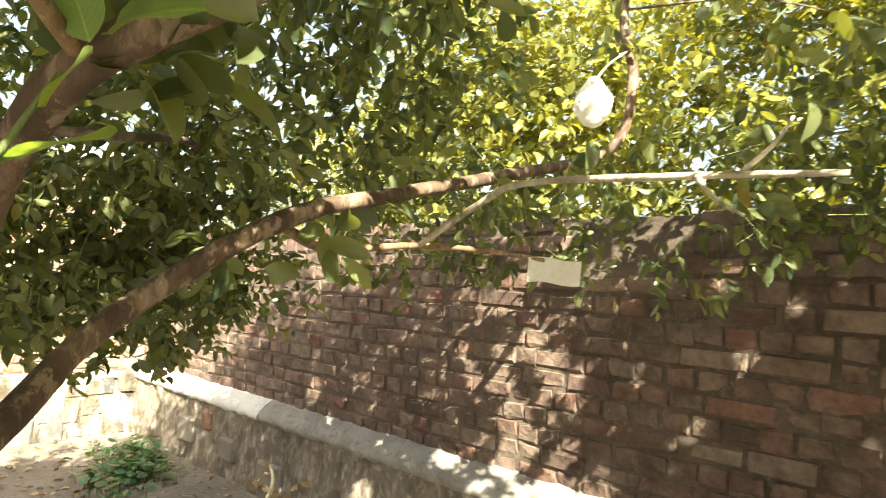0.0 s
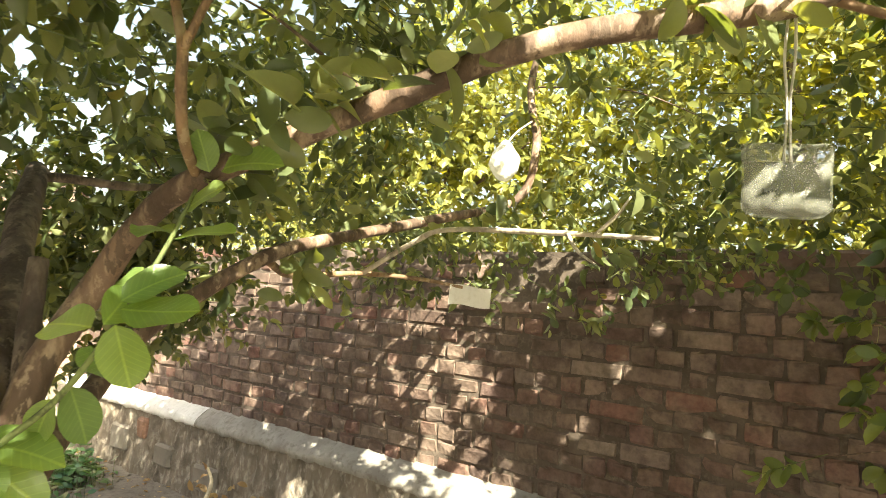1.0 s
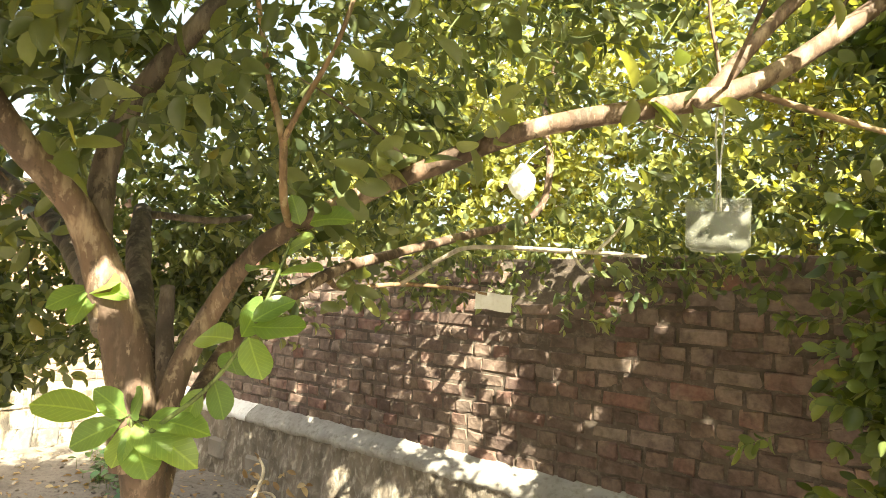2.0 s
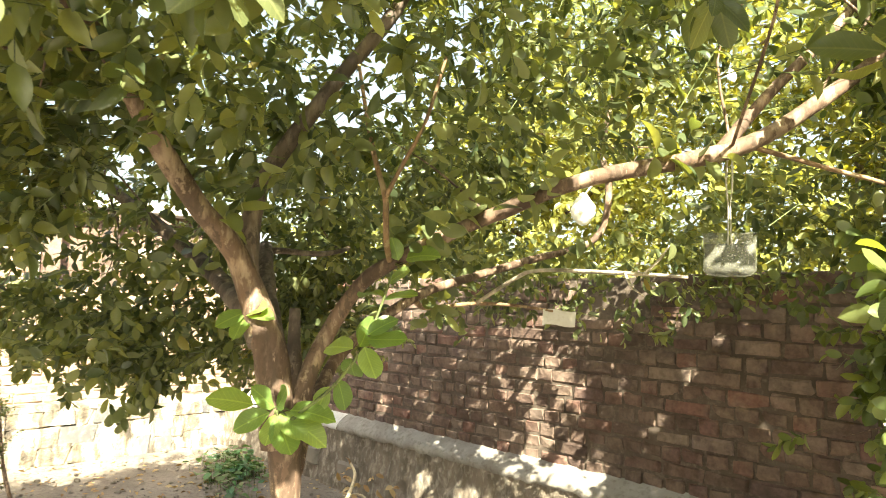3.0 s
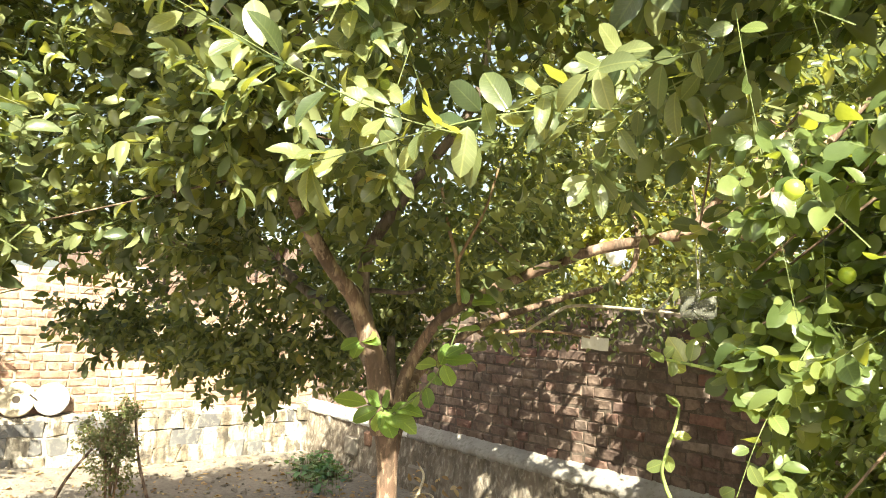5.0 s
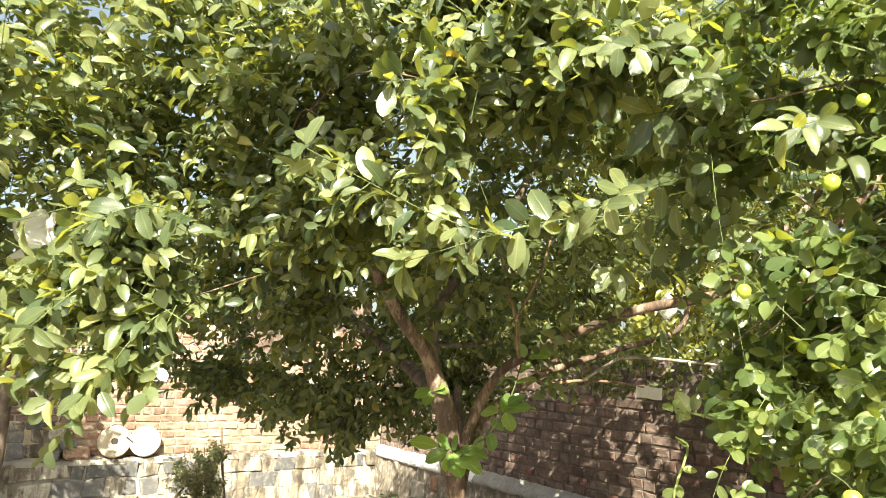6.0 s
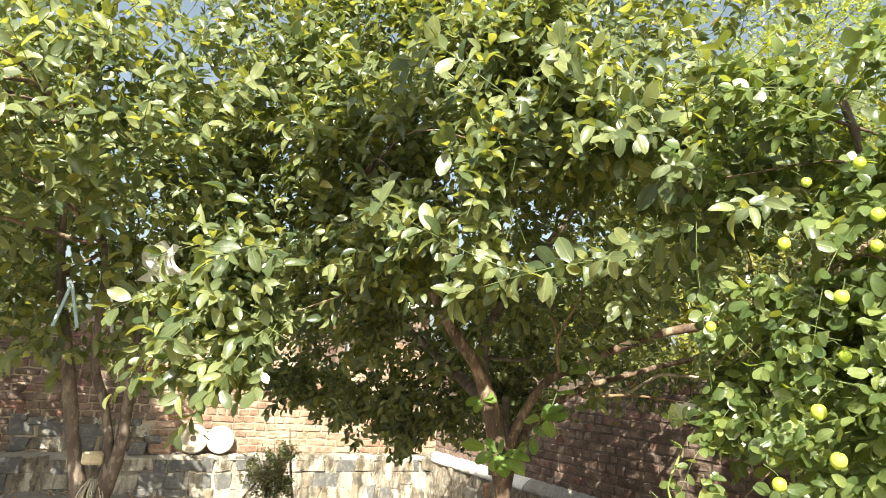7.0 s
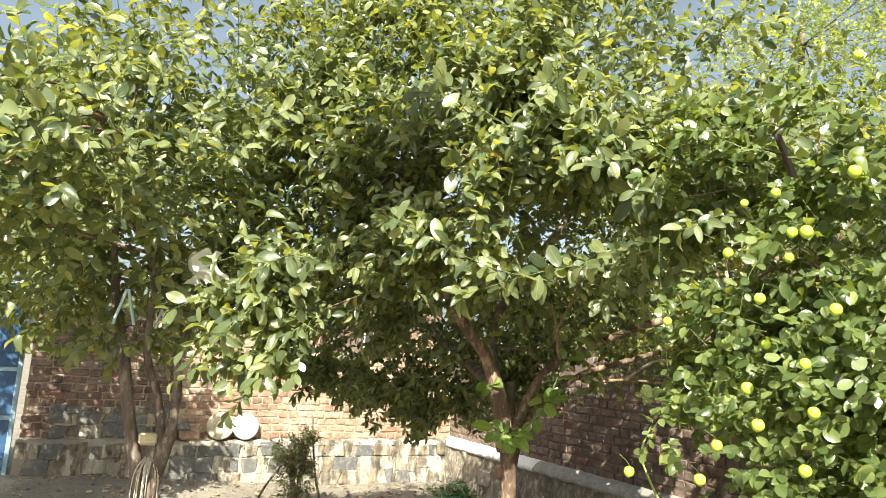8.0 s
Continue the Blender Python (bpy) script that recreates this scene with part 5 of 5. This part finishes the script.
v, f = thin_twigs(tws, 0.003)
part("stalk_growth", mesh_of("stalk_growth", v, f, M_GREEN_TWIG), weeds, kind="stuff")

r = random.Random(91)
datas = []
for k in range(1500):
    x, y = r.uniform(-6.0, 0.5), r.uniform(-3.2, 2.2)
    s = r.uniform(0.006, 0.02) * (1.6 if r.random() < 0.1 else 1)
    bm_v, bm_f = box_data((-s, -s * 0.8, -s * 0.6), (s, s * 0.8, s * 0.6), s * 0.35)
    m = pose(x, y, ground_z(x, y) + s * 0.3, r.uniform(-40, 40), r.uniform(-40, 40), r.uniform(0, 360))
    datas.append(([m @ q for q in bm_v], bm_f))
v, f = joined(datas)
tagged(part("clods", mesh_of("clods", v, f, M_GROUND)), "scattered earth clods and pebbles on the ground", "clods", kind="stuff")
P, D, N, L = [], [], [], []
for k in range(2600):
    x, y = r.uniform(-6.0, 1.0), r.uniform(-3.2, 2.25)
    a = r.uniform(0, 6.28)
    P.append((x, y, ground_z(x, y) + 0.008))
    D.append((math.cos(a), math.sin(a), r.uniform(-0.05, 0.2)))
    N.append((r.gauss(0, 0.3), r.gauss(0, 0.3), 1))
    L.append(r.uniform(0.02, 0.07))
M_DRY = leaf_material("dry_leaf", [(0, (0.24, 0.15, 0.08)), (0.6, (0.36, 0.26, 0.15)), (1, (0.46, 0.38, 0.25))], True, 0.15, 0.8)
tagged(part("dry_leaves", leaves_mesh("dry_leaves", np.array(P), np.array(D), np.array(N), np.array(L), M_DRY, LEAF_LOW)), "dry fallen leaves scattered on the earth", "leaf litter", kind="stuff")

brush = thing("dead_branch", "pale dry curved branch lying by the plinth", "branch")
tube("branch", [(-3.15, 1.75, 0.02), (-3.22, 1.9, 0.14), (-3.35, 2.05, 0.24), (-3.55, 2.15, 0.28)], [0.016, 0.014, 0.012, 0.008], M_STRAW, brush, 8, 6, 0.1)
tube("branch", [(-3.1, 1.95, 0.02), (-3.2, 2.05, 0.09), (-3.4, 2.12, 0.08), (-3.6, 2.1, 0.02)], [0.009, 0.009, 0.008, 0.006], M_STRAW, brush, 7, 5, 0.1)
P, D, N, L, tw = sprigs(random.Random(92), [((-3.4, 2.08, 0.12), (0.3, 0.12, 0.12), 5)], (-3.4, 2.0, 0.0), 6, 0.07, lambda p: p[1] < 2.22 and p[2] > 0.01)
part("dry_foliage", leaves_mesh("dry_foliage", P, D, N, L, M_DRY, LEAF_LOW), brush, kind="stuff")

# ---- stone discs on the ledge ----
def disc(p, radius, thick, mat, hole, label, lean):
    d = thing("stone_disc", label, "millstone", "stone discs on the ledge", at=p)
    d.rotation_euler = (0, radians(-lean), 0)
    n = 48
    prof = [(hole, -thick / 2), (radius - 0.012, -thick / 2), (radius, -thick / 2 + 0.012), (radius, thick / 2 - 0.012), (radius - 0.012, thick / 2), (radius * 0.42, thick / 2), (radius * 0.38, thick / 2 - 0.008), (hole + 0.008, thick / 2 - 0.008), (hole, thick / 2 - 0.014)]
    verts, faces = [], []
    for i in range(n):
        a = 2 * math.pi * i / n
        for rr, x in prof:
            w = 1 + 0.012 * noise.noise(Vector((math.cos(a) * 3, math.sin(a) * 3, x * 20)))
            verts.append((x, rr * w * math.cos(a), rr * w * math.sin(a)))
    m = len(prof)
    for i in range(n):
        for k in range(m):
            a, b = i * m + k, i * m + (k + 1) % m
            c, e = ((i + 1) % n) * m + (k + 1) % m, ((i + 1) % n) * m + k
            faces.append((a, b, c, e))
    part("wheel", mesh_of("wheel", verts, faces, mat, False), d)
    # Plate closing the hole; on the holed disc its dark colour replaces shade.
    v, f = box_data((thick / 2 - 0.02, -hole, -hole), (thick / 2 - 0.012, hole, hole), 0.002)
    part("hole_fill", mesh_of("hole_fill", v, f, M_PAINTED_DARK if hole > 0.02 else mat), d)
    return d


d1 = disc((BACK_X + 0.085, -0.70, LEDGE + 0.165), 0.158, 0.06, M_DISC, 0.032, "cream stone disc with centre hole leaning on brick wall", 9)
# Notch drawn as a dark strip on the face, its shade put into colour.
v, f = box_data((0.028, 0.05, 0.09), (0.036, 0.14, 0.105), 0.003)
slot = part("slot", mesh_of("slot", [Matrix.Rotation(radians(-40), 3, 'X') @ q for q in v], f, M_PAINTED_DARK), d1, "slanting dark strip standing in for a notch's shade")
disc((BACK_X + 0.085, -0.41, LEDGE + 0.16), 0.152, 0.06, M_DISC_WHITE, 0.008, "white round stone disc leaning on the brick wall", 9)
for k, (yy, s) in enumerate(((-1.02, 0.085), (-1.25, 0.07), (-1.12, 0.06))):
    st = thing("loose_stone", "loose broken brown stone lying on the ledge", "stone", "loose stones on the ledge", at=(BACK_X + 0.075, yy, LEDGE + (0.06 if k < 2 else 0.15)))
    v, f = block_data(0.06, s * 1.25, 0.058 if k < 2 else 0.036, 3 + k)
    part("rock", mesh_of("rock", v, f, M_STONE_DARK if k else M_PALE), st)

# ---- hanging bags ----
def pouch_data(w, h, t, n=18, m=14, full=0.75, seed=0):
    verts, faces = [], []
    for side in (1, -1):
        for j in range(m + 1):
            for i in range(n + 1):
                u, q = i / n * 2 - 1, j / m
                prof = (math.cos(u * math.pi / 2) ** 0.55 if abs(u) < 1 else 0) * (min(1, (1 - q) * 4) ** 0.6 * min(1, q * 6) ** 0.5)
                bulge = t / 2 * prof * (0.55 + 0.45 * q)
                x = u * w / 2 * (1 - 0.05 * (q ** 6) - 0.03 * math.sin(q * 3.1))
                corner = 0.0 if q < 0.85 else (q - 0.85) / 0.15 * abs(u) ** 5 * 0.012
                z = -q * h + corner + 0.002 * noise.noise(Vector((u * 3, q * 5, seed)))
                y = side * (bulge + 0.0005) + 0.004 * noise.noise(Vector((u * 4, q * 4, seed + 7)))
                verts.append(Vector((x, y, z)))
    k = (n + 1) * (m + 1)
    for s in range(2):
        for j in range(m):
            for i in range(n):
                a = s * k + j * (n + 1) + i
                q = (a, a + 1, a + n + 2, a + n + 1)
                faces.append(q if s else q[::-1])
    return verts, faces


water_bag = thing("water_bag", "clear plastic pouch of cloudy water hanging from a limb by string", "plastic bag", at=(0.097, 0.638, 1.708))
water_bag.rotation_euler = (0, 0, radians(27))
v, f = pouch_data(0.123, 0.108, 0.05)
part("pouch", mesh_of("pouch", v, f, M_BAG, True), water_bag)
v, f = pouch_data(0.115, 0.078, 0.042, seed=4)
part("water", mesh_of("water", [q + Vector((0, 0, -0.027)) for q in v], f, M_WATER, True), water_bag)
for dx in (-0.004, 0.005):
    tube("string", [(dx, 0, -0.03), (dx * 0.5, 0, 0.06), (dx * 1.6, 0, 0.13), (dx * 0.4 + 0.004, 0, 0.235)], [0.0022, 0.002, 0.0022, 0.0024], M_ROPE, water_bag, 6, 5, 0.1)

white_bag = thing("plastic_bag", "crumpled milky plastic bag tied round the limb", "plastic bag", at=(-1.19, 1.84, 2.02))
bm = bmesh.new()
bmesh.ops.create_icosphere(bm, subdivisions=4, radius=1)
for q in bm.verts:
    d = q.co.copy()
    taper = 1 - 0.55 * max(0.0, d.z) ** 1.3 - 0.25 * max(0.0, -d.z) ** 2
    crease = 0.10 * noise.noise(d * 2.6) + 0.06 * noise.noise(d * 6)
    q.co = Vector((d.x * 0.068 * taper * (1 + crease), d.y * 0.05 * taper * (1 + crease), d.z * 0.085 * (1 + crease * 0.5)))
me = bpy.data.meshes.new("sack")
bm.to_mesh(me)
bm.free()
me.materials.append(M_BAG_WHITE)
part("sack", me, white_bag)
tube("tie", [(0.0, 0.0, 0.06), (0.03, 0.03, 0.12), (0.06, 0.1, 0.18)], [0.006, 0.004, 0.004], M_ROPE, white_bag, 6, 4, 0.2)

rag = thing("plastic_bag", "torn white plastic bag caught among the branches", "plastic bag", at=PEGS[3])


def rag_sheet(u, v):
    a, q = (u - 0.5) * 0.20, (v - 0.5) * 0.15
    fold = 0.035 * math.sin(u * 9 + v * 4) + 0.03 * noise.noise(Vector((u * 4, v * 4, 2)))
    return a * (1 - 0.4 * v) + 0.02 * math.sin(v * 7), fold, q + 0.03 * noise.noise(Vector((u * 5, 3, v * 3)))


v, f = grid_data(22, 16, rag_sheet)
turn = Matrix.Rotation(radians(60), 3, 'Z')
part("film", mesh_of("film", [turn @ q for q in v], f, M_BAG_WHITE, True), rag)
tag = thing("white_card", "small bent white card hanging from a twig among leaves", "card", at=(-1.17, 1.63, 1.505))
tag.rotation_euler = (radians(4), radians(2), radians(42))


def card(u, v):
    return (u - 0.5) * 0.155, 0.012 * math.sin(u * 4) + 0.008 * v, -0.075 * v + 0.004 * math.sin(u * 6)


v, f = grid_data(14, 8, card)
n = len(v)
v2 = [q + Vector((0, 0.002, 0)) for q in v]
fb = [tuple(i + n for i in q[::-1]) for q in f]
part("sheet", mesh_of("sheet", v + v2, f + fb, M_PAPER, True), tag)
tube("string", [(0.03, 0, -0.006), (0.02, 0.0, 0.012), (0.0, 0.0, 0.02)], [0.0012, 0.0012, 0.0012], M_ROPE, tag, 5, 3)

# ---- things on the second tree ----
bundle = thing("string_bundle", "bundle of pale strings hanging from the tree stem", "string", at=(-1.17, -1.80, 1.06))
r = random.Random(101)
for k in range(26):
    a, b = r.uniform(-0.05, 0.05), r.uniform(-0.07, 0.07)
    tube("strand", [(a * 0.3, b * 0.3, 0.0), (a * 0.8 + 0.02, b * 0.9, -0.08), (a + 0.02, b, -0.3), (a * 0.8, b * 1.1, -0.5 + r.uniform(-0.06, 0.1))], [0.0022, 0.0022, 0.0022, 0.0016], M_ROPE if k % 3 else M_PALE_TWIG, bundle, 4, 4)
parcel = thing("small_parcel", "small beige packet wedged between the stems", "packet", at=(-1.13, -1.82, 1.15))
v, f = box_data((-0.03, -0.04, -0.025), (0.03, 0.04, 0.025), 0.008)
part("packet", mesh_of("packet", v, f, M_STRAW), parcel)


def clip(p, turn, size, mat, label):
    c = thing("clothes_peg", label, "clothes peg", "pegs in the tree", at=p)
    c.rotation_euler = (0, 0, radians(turn))
    for s in (-1, 1):
        v, f = box_data((-0.006, -0.0045, -0.5 * size), (0.006, 0.0045, 0.5 * size), 0.002)
        m = Matrix.Translation((s * size * 0.16, 0, 0)) @ Matrix.Rotation(radians(s * -16), 4, 'Y')
        part("leg", mesh_of("leg", [m @ q for q in v], f, mat), c)
    tube("spring", [(-0.012, 0, 0.0), (0, 0.006, 0.002), (0.012, 0, 0.0)], [0.003, 0.003, 0.003], M_CLIP_GREY, c, 6, 4)


clip(PEGS[0], 60, 0.165, M_CLIP, "pale blue plastic clothes peg on a branch")
clip(PEGS[1], 40, 0.09, M_CLIP_GREY, "grey plastic clothes peg on a branch")
clip(PEGS[2], 75, 0.10, M_CLIP_GREY, "dark grey plastic clothes peg among leaves")

# ---- bricks ----
def north_place(u, z, out):
    return pose(u, WALL_Y + out, z)


def west_place(u, z, out):
    return pose(BACK_X + 0.002 - out, u, z, 0, 0, 90)


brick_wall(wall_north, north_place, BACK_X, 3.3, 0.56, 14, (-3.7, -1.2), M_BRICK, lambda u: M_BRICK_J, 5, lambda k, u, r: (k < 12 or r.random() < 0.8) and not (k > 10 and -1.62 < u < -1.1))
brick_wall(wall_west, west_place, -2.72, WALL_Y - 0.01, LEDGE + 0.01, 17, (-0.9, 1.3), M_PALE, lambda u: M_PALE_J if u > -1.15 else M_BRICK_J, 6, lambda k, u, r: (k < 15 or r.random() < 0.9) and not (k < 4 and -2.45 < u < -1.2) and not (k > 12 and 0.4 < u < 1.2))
